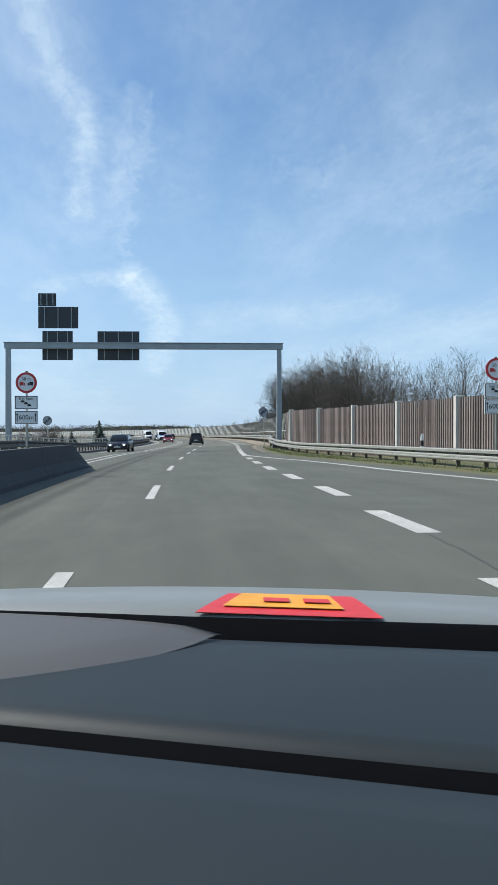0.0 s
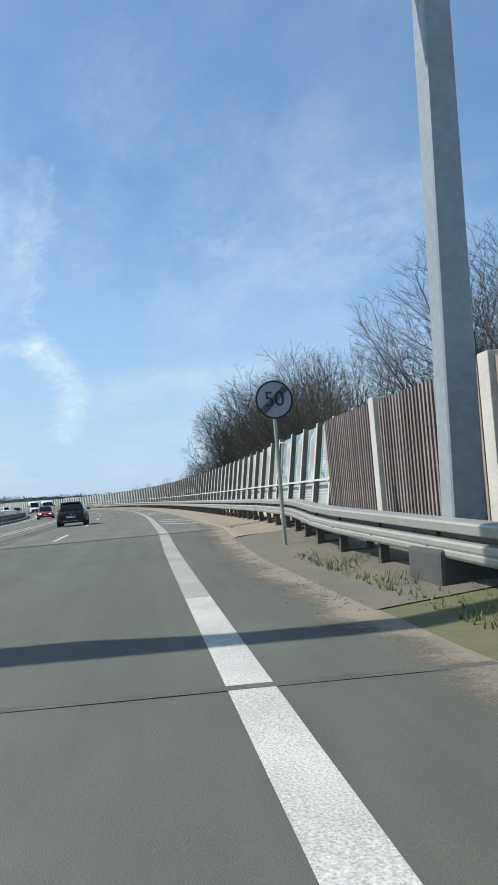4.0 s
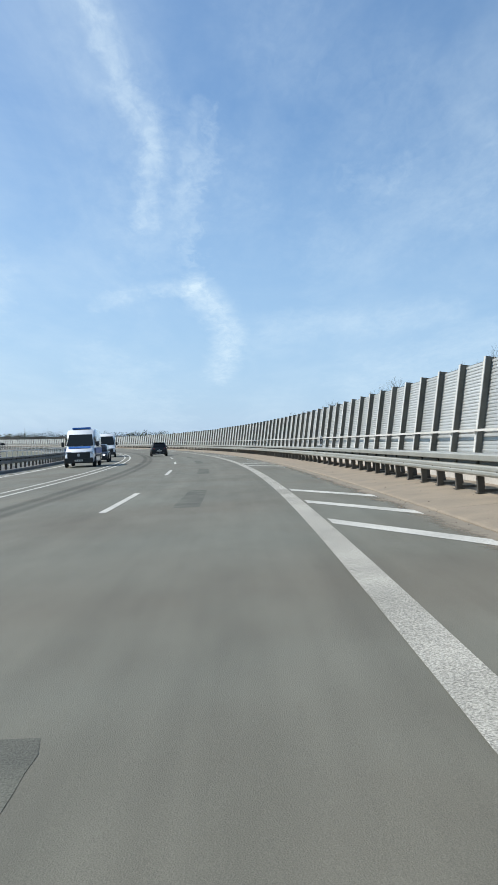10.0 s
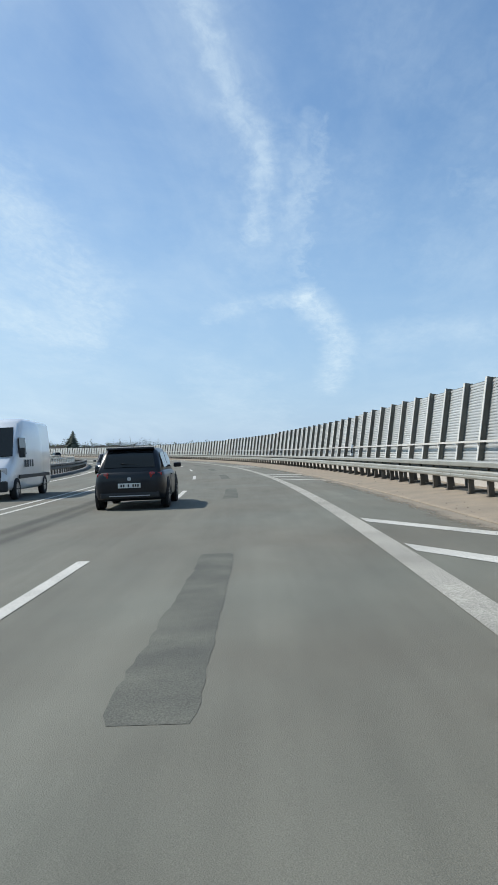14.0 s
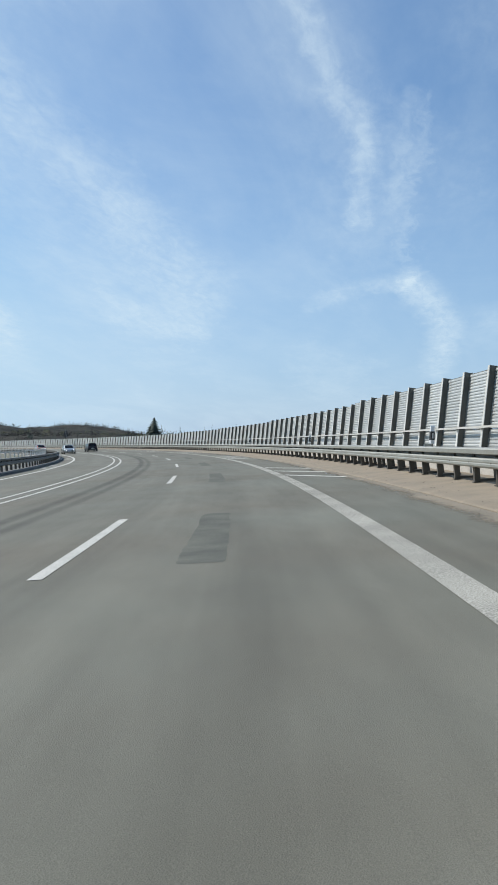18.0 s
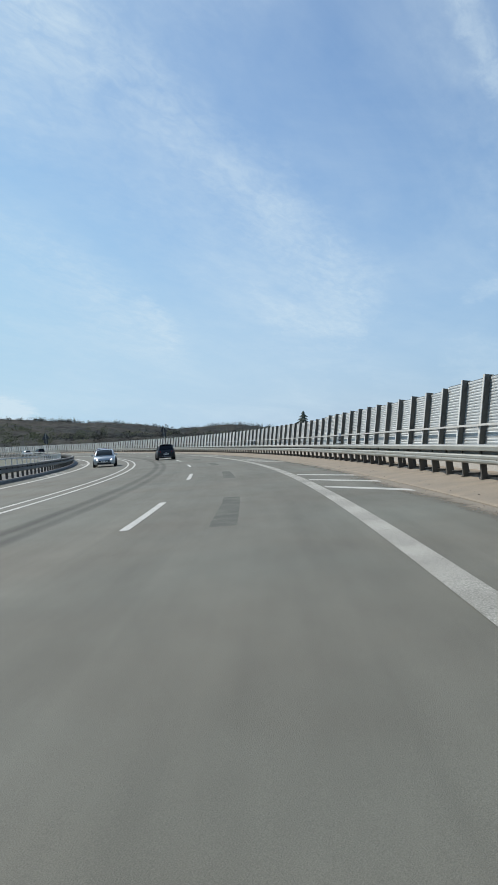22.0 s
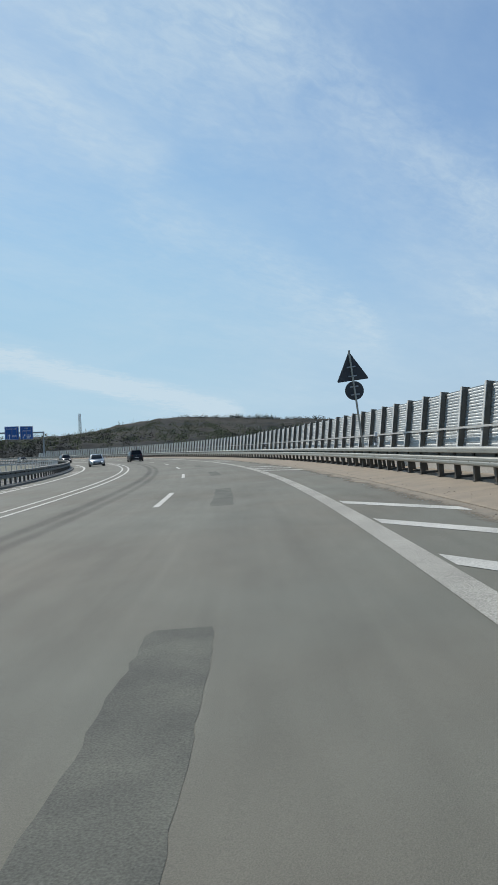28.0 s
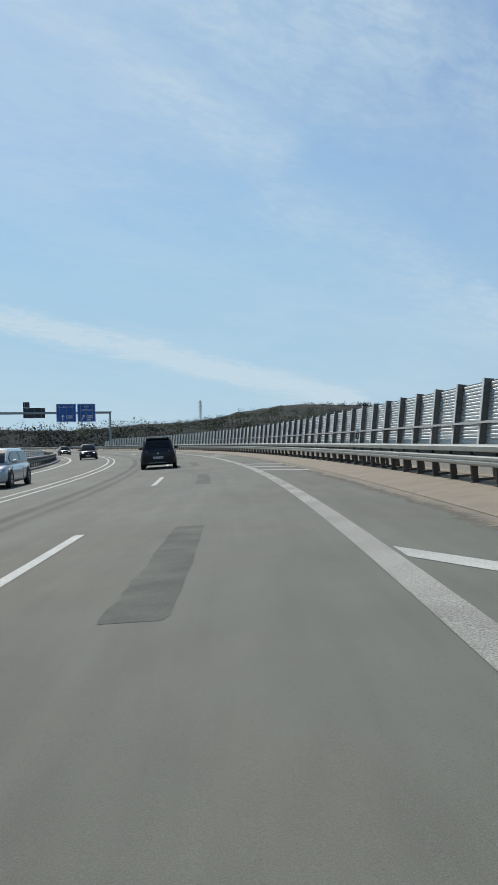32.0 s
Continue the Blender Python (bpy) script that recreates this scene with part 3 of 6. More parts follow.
DBL_R, DBL_L, LEFT_EDGE, LEFT_KERB, LEFT_RAIL, LEFT_FENCE = -3.77, -4.3, -8.1, -9.3, -9.75, -11.2
BRIDGE = 78.5


def edge_line(s):
    """The right edge line's inner edge, where the slip lane runs out."""
    return float(np.interp(s, (-60, 0, 20, 24, 28.6, 32, 36, 39.3, 42.6, 45.5, 48, 50, 54, 60, 70, 80), (16.0, 12.0, 9.2, 8.4, 7.4, 6.95, 6.3, 5.65, 4.7, 4.03, 3.5, 3.35, 3.32, 3.35, 3.4, EDGE_IN)))


def road_right(s):
    return float(np.interp(s, (-60, 0, 20, 30, 37, 43, 50, 58, 66, 72, 79), (17.0, 12.9, 10.5, 8.9, 7.6, 6.4, 5.5, 5.1, 5.0, 5.2, KERB_O)))


def rail_line(s):
    return float(np.interp(s, (-60, 0, 20, 30, 42, 50, 58, 66, 72, 79), (17.5, 13.4, 11.0, 9.7, 8.3, 6.9, 6.1, 6.0, 6.6, RAIL_O)))


cross = np.array([LEFT_KERB, -6, -3, 0, 3, KERB_O])
for s0, s1, mat, text in ((-58, BRIDGE, OLD_ASPHALT, "older dark grey asphalt carriageway before the bridge"), (BRIDGE, 990, ASPHALT, "worn grey asphalt carriageway curving to the left over the bridge")):
    road = new("road", sweep("road", [(LEFT_KERB, 0), (-6, 0), (-3, 0), (0, 0), (3, 0), (road_right, 0)], s0, s1, 2.0, mat, I4, closed=False))
    lanes = road.data.uv_layers.new(name="lanes")
    loop_vert = np.empty(len(road.data.loops), dtype=np.int32)
    road.data.loops.foreach_get("vertex_index", loop_vert)
    along = np.linspace(s0, s1, len(road.data.vertices) // 6)
    lanes.data.foreach_set("uv", np.stack([cross[loop_vert % 6], along[loop_vert // 6]], 1).astype(np.float32).ravel())
    tagged(road, text, "road", kind="structure")
far_road = sweep("deck", [(LEFT_KERB - 3, -0.03), (LEFT_KERB - 3, -0.5), (KERB_O + 4.5, -0.5), (KERB_O + 4.5, -0.03)], BRIDGE, 990, 4.0, CONCRETE, I4)
tagged(new("bridge_deck", far_road), "grey concrete bridge deck under the carriageway", "bridge deck", kind="structure")
verge = sweep("verge", [(road_right, 0.0), (lambda s: road_right(s) + 0.5, 0.05), (lambda s: rail_line(s) + 0.2, 0.12), (lambda s: rail_line(s) + 6, 0.1), (lambda s: rail_line(s) + 30, -0.3)], -58, BRIDGE - 6.0, 2.0, GRASS, I4, closed=False)
dirt_strip = new("dirt_verge", sweep("dirt_verge", [(lambda s: road_right(s) - 0.06, 0.004), (lambda s: road_right(s) + 0.03, 0.016), (lambda s: road_right(s) + 0.5, 0.062), (lambda s: rail_line(s) + 0.2, 0.132), (lambda s: rail_line(s) + 1.8, 0.132)], 60, BRIDGE - 6.0, 1.5, DIRT, I4, closed=False))
tagged(dirt_strip, "bare brown dirt and gravel where the verge meets the bridge", "dirt", kind="structure")
tagged(new("verge", verge), "rough grassy verge behind the steel guard rail", "verge", kind="structure")

# kerb slabs of sandy concrete, one piece to each four metres
kerb = thing("kerb", on_road(BRIDGE, KERB_O), "sand-coloured raised concrete strip along the shoulder", "kerb", kind="structure")
s = BRIDGE - 6.0
while s < 960:
    step = 6.0 if s < 640 else 40.0
    b = on_road(s, KERB_O)
    me = sweep("slab", [(road_right, -0.1), (road_right, 0.02), (lambda q: road_right(q) + 0.04, 0.042), (lambda q: road_right(q) + 0.2, 0.06), (KERB_O + 1.5, 0.135), (KERB_O + 4.0, 0.16), (KERB_O + 4.0, -0.1)], s + 0.005, s + step - 0.005, 1.5, KERB, b)
    part("slab", me, kerb, kerb.matrix_basis.inverted() @ b)
    s += step
left_kerb = thing("left_kerb", on_road(BRIDGE, LEFT_KERB), "grey raised concrete kerb strip along the far shoulder", "kerb", kind="structure")
s = 20.0
while s < 960:
    step = 12.0 if s < 640 else 40.0
    b = on_road(s, LEFT_KERB)
    me = sweep("slab", [(LEFT_KERB, -0.1), (LEFT_KERB, 0.12), (LEFT_KERB - 0.04, 0.15), (LEFT_KERB - 2.4, 0.2), (LEFT_KERB - 2.4, -0.1)], s + 0.01, s + step - 0.01, 2.0, SHADED_KERB, b)
    part("slab", me, left_kerb, left_kerb.matrix_basis.inverted() @ b)
    s += step

# ---- painted lines ----
markings = thing("road_markings", on_road(0, 0), "white painted lane lines, edge lines and hatching, worn in places", "road markings", kind="structure")
MK = markings.matrix_basis
Z_PAINT = 0.005


def line(name, o0, o1, s0, s1, step=2.0, mat=PAINT):
    b = on_road(s0, 0)
    part(name, sweep(name, [(o0, Z_PAINT), (o1, Z_PAINT)], s0, s1, step, mat, b, closed=False), markings, MK.inverted() @ b)


line("edge_line", lambda s: edge_line(s), lambda s: edge_line(s) + 0.3, -40, 62, 1.0, PAINT)
line("edge_line", lambda s: edge_line(s), lambda s: edge_line(s) + 0.3, 62, 960, 2.0, EDGE_PAINT)
line("double_line", DBL_R - 0.07, DBL_R + 0.07, 20, 960)
line("double_line", DBL_L - 0.07, DBL_L + 0.07, 20, 960)
line("far_edge_line", LEFT_EDGE - 0.12, LEFT_EDGE + 0.12, 20, 960)
for top in (-3, 9, 21, 33, 45, 57):
    shift = -0.42 if top == 9 else 0.0
    line("lane_dash", shift - 0.08, shift + 0.08, top - 4, top)
k = 69.0
while k < 900:
    line("lane_dash", -0.075, 0.075, k - 6, k)
    k += 18.0 if k < 446 else 19.3
for k in range(-5, 6):
    far = 20.4 + (5.93 if k > 0 else 6.0) * k
    mid = float(np.interp(far, (2, 8.4, 14.4, 20.4, 26.3, 32.1, 38, 45), (3.0, 3.2, 3.62, 3.77, 3.68, 3.55, 3.49, 3.47)))
    line("block_mark", mid - 0.16, mid + 0.16, far - 2.9, far, 1.0)
# tarred crack beside the block marks
cr = random.Random(3)
left, right = [], []
for i in range(26):
    s = 7.0 + 0.27 * i
    o = 3.3 + 0.42 * (i / 25) + cr.uniform(-0.035, 0.035)
    left.append(at(s, o - cr.uniform(0.006, 0.02), 0.004))
    right.append(at(s, o + cr.uniform(0.006, 0.02), 0.004))
tagged(new("road_crack", mesh("road_crack", left + right, [(i, 26 + i, 27 + i, i + 1) for i in range(25)], TYRE_MARK)), "dark tarred crack running along the asphalt seam", "crack", kind="structure")
# hatching: groups of three slanted bars on both shoulders
for g in range(0, 24):
    top = float(np.interp(g, (0, 1, 2, 3, 6, 7, 8, 9, 10, 12, 13, 14, 24), (98.7, 128.4, 158.2, 188, 276.9, 307.1, 336.4, 367.2, 396.7, 457.8, 489.4, 521, 845)))
    for i in range(3):
        s = top - 4.0 * i
        for nm, oa, ob_, slant in (("hatch_bar", EDGE_OUT + 0.03, KERB_O - 0.08, -3.5), ("far_hatch_bar", LEFT_EDGE - 0.15, LEFT_KERB + 0.1, -2.2)):
            b = on_road(s, oa)
            q = [at(s, oa, Z_PAINT), at(s - 0.75, oa, Z_PAINT), at(s + slant - 0.75, ob_, Z_PAINT), at(s + slant, ob_, Z_PAINT)]
            if oa < 0:
                q = q[::-1]
            inv = b.inverted()
            part(nm, mesh(nm, [inv @ v for v in q], [(0, 1, 2, 3)], PAINT), markings, MK.inverted() @ b)

# dark strips where old lane dashes were milled off, level with each new dash
k = 123.0
while k < 760:
    ln, o, w = 6.6 + 0.9 * math.sin(2.2 * k), 1.57, 0.42 + 0.05 * math.sin(k)
    b = on_road(k, o)
    inv = b.inverted()
    pr = random.Random(int(k))
    n = 41
    left, right = [], []
    for i in range(n):
        q, f = k + 0.3 - ln * i / (n - 1), i / (n - 1)
        end = min(1.0, 0.86 + 6.0 * min(f, 1 - f))
        wob = 0.05 * noise.noise(Vector((q * 0.8, k, 0))) + 0.02 * noise.noise(Vector((q * 4.0, k, 5)))
        left.append(inv @ at(q, o - end * w / 2 - 0.06 * f + wob + pr.uniform(-0.012, 0.012), 0.002))
        right.append(inv @ at(q, o + end * w / 2 + 0.5 * wob + pr.uniform(-0.008, 0.008), 0.002))
    g = thing("asphalt_repair", b, "dark milled strip in the asphalt where an old lane mark was removed", "asphalt patch", "asphalt patches", "structure")
    part("patch", mesh("patch", left + right, [(i, i + n, i + n + 1, i + 1) for i in range(n - 1)], PATCH), g)
    k += 18.0 if k < 446 else 19.3
# joints across the road
for s, w in ((57.5, 0.12), (BRIDGE, 0.5)):
    j = thing("expansion_joint", on_road(s, 0), "dark steel comb joint across the road at the bridge", "expansion joint", kind="structure")
    inv = on_road(s, 0).inverted()
    part("joint_bed", sweep("joint_bed", [(LEFT_KERB + 0.02, 0.006), (road_right(s) - 0.02, 0.006)], s, s + w, w, PATCH, on_road(s, 0), closed=False), j)
    if w > 0.3:
        for i in range(90):
            o = LEFT_KERB + 0.1 + i * (KERB_O - LEFT_KERB - 0.2) / 90
            part("tooth", boxes("tooth", [(-0.03, -0.16, 0.004, 0.03, 0.16, 0.016)], POST_STEEL), j, inv @ on_road(s + 0.25, o))
        for i in range(4):
            part("kerb_groove", sweep("kerb_groove", [(KERB_O + 0.04, 0.046), (KERB_O + 0.2, 0.064), (KERB_O + 1.45, 0.137)], s + 0.02 + 0.13 * i, s + 0.08 + 0.13 * i, 0.1, DARK_CONCRETE, on_road(s, 0), closed=False), j, label="dark joint groove across the kerb")

# ---- steel guard rails ----
def beam_outline(o, foot, z, side):
    """W-shaped rail, its face turned to the road."""
    f = side
    pts = [(-0.02, 0.0), (-0.085, 0.014), (-0.105, 0.045), (-0.105, 0.085), (-0.096, 0.105), (-0.105, 0.13), (-0.104, 0.175), (-0.085, 0.198), (-0.02, 0.205), (0.03, 0.205), (0.03, 0.0)]
    return [((lambda s, a=a: o(s) + f * a), (lambda s, b=b: foot(s) + z + b)) for a, b in pts]


def box_outline(o, foot, z, f):
    pts = [(0.0, 0.04), (-0.075, 0.042), (-0.1, 0.055), (-0.105, 0.14), (-0.085, 0.162), (-0.02, 0.17), (0.14, 0.17), (0.16, 0.04)]
    return [((lambda s, a=a: o(s) + f * a), (lambda s, b=b: foot(s) + z + b)) for a, b in pts]


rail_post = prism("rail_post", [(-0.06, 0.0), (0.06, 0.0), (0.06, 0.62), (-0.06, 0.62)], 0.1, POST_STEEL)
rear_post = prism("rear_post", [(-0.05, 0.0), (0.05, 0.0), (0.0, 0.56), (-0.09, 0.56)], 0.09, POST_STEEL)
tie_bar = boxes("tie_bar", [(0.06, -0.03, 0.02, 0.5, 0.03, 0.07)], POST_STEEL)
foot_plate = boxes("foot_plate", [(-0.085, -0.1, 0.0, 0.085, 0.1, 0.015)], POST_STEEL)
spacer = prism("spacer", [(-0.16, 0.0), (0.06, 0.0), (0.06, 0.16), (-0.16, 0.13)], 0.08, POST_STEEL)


def rail_foot(s):
    """Height of the rail's foot, rising from the verge on to the bridge kerb."""
    return float(np.interp(s, (56, 70), (0.0, 0.13)))


def guard_rail(s0, s1, o, foot, side, gap, label, near, steel=STEEL):
    base_z = foot(s0)
    g = thing("guard_rail", on_road(s0, o(s0), base_z), label, "guard rail", "guard rails")
    G = g.matrix_basis
    part("lower_beam", sweep("lower_beam", beam_outline(o, foot, 0.325, side), s0 + 0.01, s1 - 0.01, 2.0, steel, G), g, label="galvanised steel beam")
    part("top_beam", sweep("top_beam", box_outline(o, foot, 0.56, side), s0 + 0.01, s1 - 0.01, 2.0, steel, G), g, label="boxed galvanised top beam")
    # Added dark strip stands in for the shade in the gap between the beams.
    part("beam_gap_shade", sweep("beam_gap_shade", [((lambda s, a=a: o(s) + side * a), (lambda s, z=z: foot(s) + z)) for a, z in ((0.04, 0.44), (0.13, 0.44), (0.13, 0.6), (0.04, 0.6))], s0 + 0.02, s1 - 0.02, 2.0, SHADED_STEEL, G), g, label="dark strip added for the shade between the beams")
    s = s0 + gap / 2
    while s < s1:
        m = G.inverted() @ on_road(s, o(s) + side * 0.06, foot(s))
        part("rail_post", rail_post, g, m)
        if near:
            part("foot_plate", foot_plate, g, m)
            if foot(s) > 0.05:
                part("rear_post", rear_post, g, m @ pose(0.52, 0.25, 0))
                part("tie_bar", tie_bar, g, m)
            part("spacer", spacer, g, m @ pose(0, 0, 0.36, 0, 0, 0 if side > 0 else 180))
        s += gap
    return g


RAIL_LABEL = "galvanised double-beam steel guard rail on short posts beside the shoulder"
for s0 in range(-40, 78, 40):
    guard_rail(s0, min(s0 + 40, BRIDGE), rail_line, rail_foot, 1, 2.0, "galvanised steel guard rail on posts in the grass verge", s0 > -10)
s = BRIDGE
while s < 900:
    guard_rail(s, s + 48, lambda q: RAIL_O, rail_foot, 1, 1.4 if s < 640 else 3.0, RAIL_LABEL, s < 560)
    s += 48
s = 20.0
while s < 900:
    # The far rail's backlit face is put into its darker steel colour.
    guard_rail(s, s + 48, lambda q: LEFT_RAIL, lambda q: 0.16, -1, 1.5 if s < 640 else 3.0, "steel guard rail along the far shoulder, its shaded face put into a darker colour", False, SHADED_STEEL)
    s += 48

# ---- railing on the far side of the bridge ----
fence_post = boxes("fence_post", [(-0.03, -0.03, 0, 0.03, 0.03, 1.05)], ALUMINIUM)
s = 20.0
while s < 760:
    g = thing("bridge_railing", on_road(s, LEFT_FENCE, 0.18), "pale steel bridge railing with thin posts and two bars", "railing", "bridge railings")
    G = g.matrix_basis
    for nm, z, h in (("handrail", 1.2, 0.07), ("middle_bar", 0.75, 0.04)):
        part(nm, sweep(nm, [(LEFT_FENCE - 0.05, z), (LEFT_FENCE + 0.05, z), (LEFT_FENCE + 0.05, z + h), (LEFT_FENCE - 0.05, z + h)], s + 0.02, s + 47.98, 3, ALUMINIUM, G), g)
    q = s + 1
    while q < s + 48:
        part("fence_post", fence_post, g, G.inverted() @ on_road(q, LEFT_FENCE, 0.18))
        q += 2.0
    s += 48

# ---- noise barrier of aluminium panels between leaning posts ----
LEAN = 9.0


def wall_height(s):
    return float(np.interp(s, (60, 100, 170, 240, 330, 400, 480, 700), (2.92, 2.81, 2.9, 2.86, 2.58, 2.3, 2.26, 2.2)))


def post_at(n):
    """Metres along the road of the barrier's post n; the bays vary a little in length."""
    return float(np.interp(n, (-6, -2, -1, 0, 6, 32, 55, 147, 196, 300), (72.4, 80.5, 82.95, 84.9, 97.05, 148.6, 194.65, 379.95, 480.36, 692.5)))


def barrier_post(h):
    """An I-shaped post: front flange, web and back flange."""
    return boxes("barrier_post", [(-0.13, -0.06, 0, -0.115, 0.06, h), (-0.115, -0.01, 0, 0.07, 0.01, h), (0.07, -0.07, 0, 0.09, 0.07, h)], WEB_STEEL)


def ribbed_panel(name, h, w, mat, pitch=0.082, deep=0.011):
    """A panel with horizontal ribs on its face."""
    n = max(3, int(h / pitch))
    prof = []
    for i in range(n):
        z = i * h / n
        p = h / n
        prof += [(0.0, z), (0.0, z + p * 0.45), (deep, z + p * 0.6), (deep, z + p * 0.88)]
    prof += [(0.0, h), (0.07, h), (0.07, 0.0)]
    return prism(name, prof, w, mat)


def panel_paint(q):
    return GRAFFITI if 73 < q < 83.2 else BUFFED if q < 92.8 else PANEL


post_of, strip_of, panel_of = {}, {}, {}
bracket = boxes("bracket", [(-0.19, -0.03, -0.07, -0.147, 0.03, 0.0)], ALUMINIUM)
RAIL_Z = 1.27
for n0 in range(-6, 299, 24):
    n1 = min(n0 + 24, 299)
    s, e = post_at(n0), post_at(n1)
    g = thing("noise_barrier", on_road(s, WALL_O, 0.15), "silver-grey ribbed aluminium noise barrier leaning outward, with posts", "noise barrier", "noise barriers")
    G = g.matrix_basis
    for n in range(n0, n1):
        q = post_at(n)
        h = round(wall_height(q) * 10) / 10 if n < 296 else 1.8
        if h not in post_of:
            post_of[h] = barrier_post(h)
            strip_of[h] = boxes("cover_strip", [(-0.147, -0.068, 0.05, -0.131, 0.068, h - 0.01)], ALUMINIUM)
            for mm in (PANEL, GRAFFITI, BUFFED):
                panel_of[h, mm.name] = ribbed_panel("panel", h - 1.17, 1.96, mm, deep=0.011 if mm is PANEL else 0.004)
                panel_of["low", mm.name] = ribbed_panel("low_panel", 0.98, 1.96, mm)
        m = G.inverted() @ on_road(q, WALL_O, 0.15, 0, LEAN)
        part("barrier_post", post_of[h], g, m)
        part("cover_strip", strip_of[h], g, m)
        if q < 560:
            part("bracket", bracket, g, m @ pose(0, 0, RAIL_Z - 0.145))
        mid = q + 1.0 if n == -2 else (q + post_at(n + 1)) / 2
        mp = G.inverted() @ on_road(mid, WALL_O, 0.15, 0, LEAN)
        mm = panel_paint(mid)
        text = "panel sprayed with blue and white graffiti" if mm is GRAFFITI else "panel with graffiti painted over in pale grey" if mm is BUFFED else ""
        part("panel", panel_of[h, mm.name], g, mp @ pose(0.02, 0, 1.12), text)
        part("low_panel", panel_of["low", PANEL.name], g, mp @ pose(0.02, 0, 0.12))
        if n == -2:  # narrow service bay framed in yellowish paint
            md = G.inverted() @ on_road(q + 2.2, WALL_O, 0.15, 0, LEAN)
            part("narrow_panel", ribbed_panel("narrow_panel", h - 0.2, 0.42, GRAFFITI), g, md @ pose(0.02, 0, 0.12), "narrow ribbed panel splashed with blue and yellow paint")
            part("service_frame", boxes("service_frame", [(-0.12, -0.24, 0.3, -0.06, -0.2, h - 0.12), (-0.12, -0.2, h - 0.17, -0.06, 0.2, h - 0.12), (-0.11, -0.2, 1.72, -0.07, 0.2, 1.77)], FRAME_PAINT, 0.008), g, md, "pale yellowish steel frame")
    reach = math.tan(radians(LEAN)) * (RAIL_Z - 0.15) - 0.155
    part("handrail", sweep("handrail", [(WALL_O + reach - 0.05, RAIL_Z), (WALL_O + reach, RAIL_Z), (WALL_O + reach, RAIL_Z + 0.055), (WALL_O + reach - 0.05, RAIL_Z + 0.055)], s, e, 2, ALUMINIUM, G), g, label="pale square handrail fixed to the posts")
    part("plinth", sweep("plinth", [(WALL_O - 0.26, 0.1), (WALL_O + 0.2, 0.1), (WALL_O + 0.2, 0.42), (WALL_O - 0.26, 0.4)], s, e, 2, POST_CONCRETE, G), g, label="pale concrete footing")

# ---- timber noise wall at the start ----
def timber_line(s):
    """A straight run that closes in on the road, then a stepped-back piece up to the bridge."""
    return 9.45 - 0.222 * (s - 46.3) if s < 57.4 else float(np.interp(s, (57.4, 58.2, 73), (7.05, 7.7, 7.95)))


TH = 2.78
BAY = 5.5
slat = boxes("slat", [(-0.05, -0.04, 0.0, 0.03, 0.04, TH - 0.1)], WOOD)
for i in range(-8, 7):
    s0 = 35.3 + BAY * i
    g = thing("timber_noise_wall", on_road(s0, timber_line(s0), 0.05), "dark brown slatted timber noise wall between pale concrete posts", "noise wall", "timber noise walls")
    G = g.matrix_basis
    part("wall_post", boxes("wall_post", [(-0.15, -0.17, -0.2, 0.15, 0.17, TH + 0.02)], POST_CONCRETE, 0.02), g, label="pale concrete post")
    e = min(s0 + BAY, 73.4)
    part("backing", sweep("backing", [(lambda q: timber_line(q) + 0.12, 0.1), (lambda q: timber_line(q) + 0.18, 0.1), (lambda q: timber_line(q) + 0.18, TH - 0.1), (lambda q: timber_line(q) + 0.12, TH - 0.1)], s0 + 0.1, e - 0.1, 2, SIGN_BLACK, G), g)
    k = 0
    while s0 + 0.28 + 0.185 * k < e - 0.2:
        q = s0 + 0.28 + 0.185 * k
        part("slat", slat, g, G.inverted() @ on_road(q, timber_line(q), 0.1, math.degrees(math.atan2(-(timber_line(q + 0.5) - timber_line(q - 0.5)), 1.0))))
        k += 1

# rough grass in the verge: tufts of blades, one mesh
gr = random.Random(9)
gv, gf = [], []
for i in range(11000):
    s = gr.uniform(-20, 66)
    o = road_right(s) + 0.35 + abs(gr.gauss(0, 0.9))
    if o > timber_line(s) - 0.1:
        continue
    c = at(s, o, 0.03)
    hgt = gr.uniform(0.04, 0.17) * (1.3 if noise.noise(Vector((s * 0.7, o, 0))) > 0.1 else 0.7)
    for k in range(4):
        a, w = gr.uniform(0, 6.28), gr.uniform(0.004, 0.01)
        dx, dy = math.cos(a), math.sin(a)
        b = len(gv)
        gv += [(c.x - dy * w, c.y + dx * w, c.z), (c.x + dy * w, c.y - dx * w, c.z), (c.x + dx * hgt * 0.5, c.y + dy * hgt * 0.5, c.z + hgt)]
        gf.append((b, b + 1, b + 2))
tagged(new("grass_tufts", mesh("grass_tufts", gv, gf, GRASS_BLADE)), "patchy green and straw-coloured grass in the verge", "grass", kind="stuff")
# grit and bits of dirt along the kerb
dv, df = [], []
for i in range(3200):
    s = gr.uniform(60, 84) if i % 4 == 0 else gr.uniform(72, 520)
    o = (road_right(s) if s < 79 else KERB_O) + gr.choice((-1, -1, 1)) * abs(gr.gauss(0, 0.28)) if gr.random() < 0.8 else gr.uniform(KERB_O, RAIL_O)
    r = gr.uniform(0.004, 0.018)
    c = at(s, o, (0.075 + 0.036 * (o - KERB_O)) if o > KERB_O else 0.004)
    b = len(dv)
    dv += [(c.x + r * math.cos(k * 1.57 + i), c.y + 1.4 * r * math.sin(k * 1.57 + i), c.z) for k in range(4)] + [(c.x, c.y, c.z + r * 0.9)]
    df += [(b + k, b + (k + 1) % 4, b + 4) for k in range(4)]
tagged(new("kerb_grit", mesh("kerb_grit", dv, df, GRIT)), "dark grit and leaf litter along the kerb edge", "grit", kind="stuff")
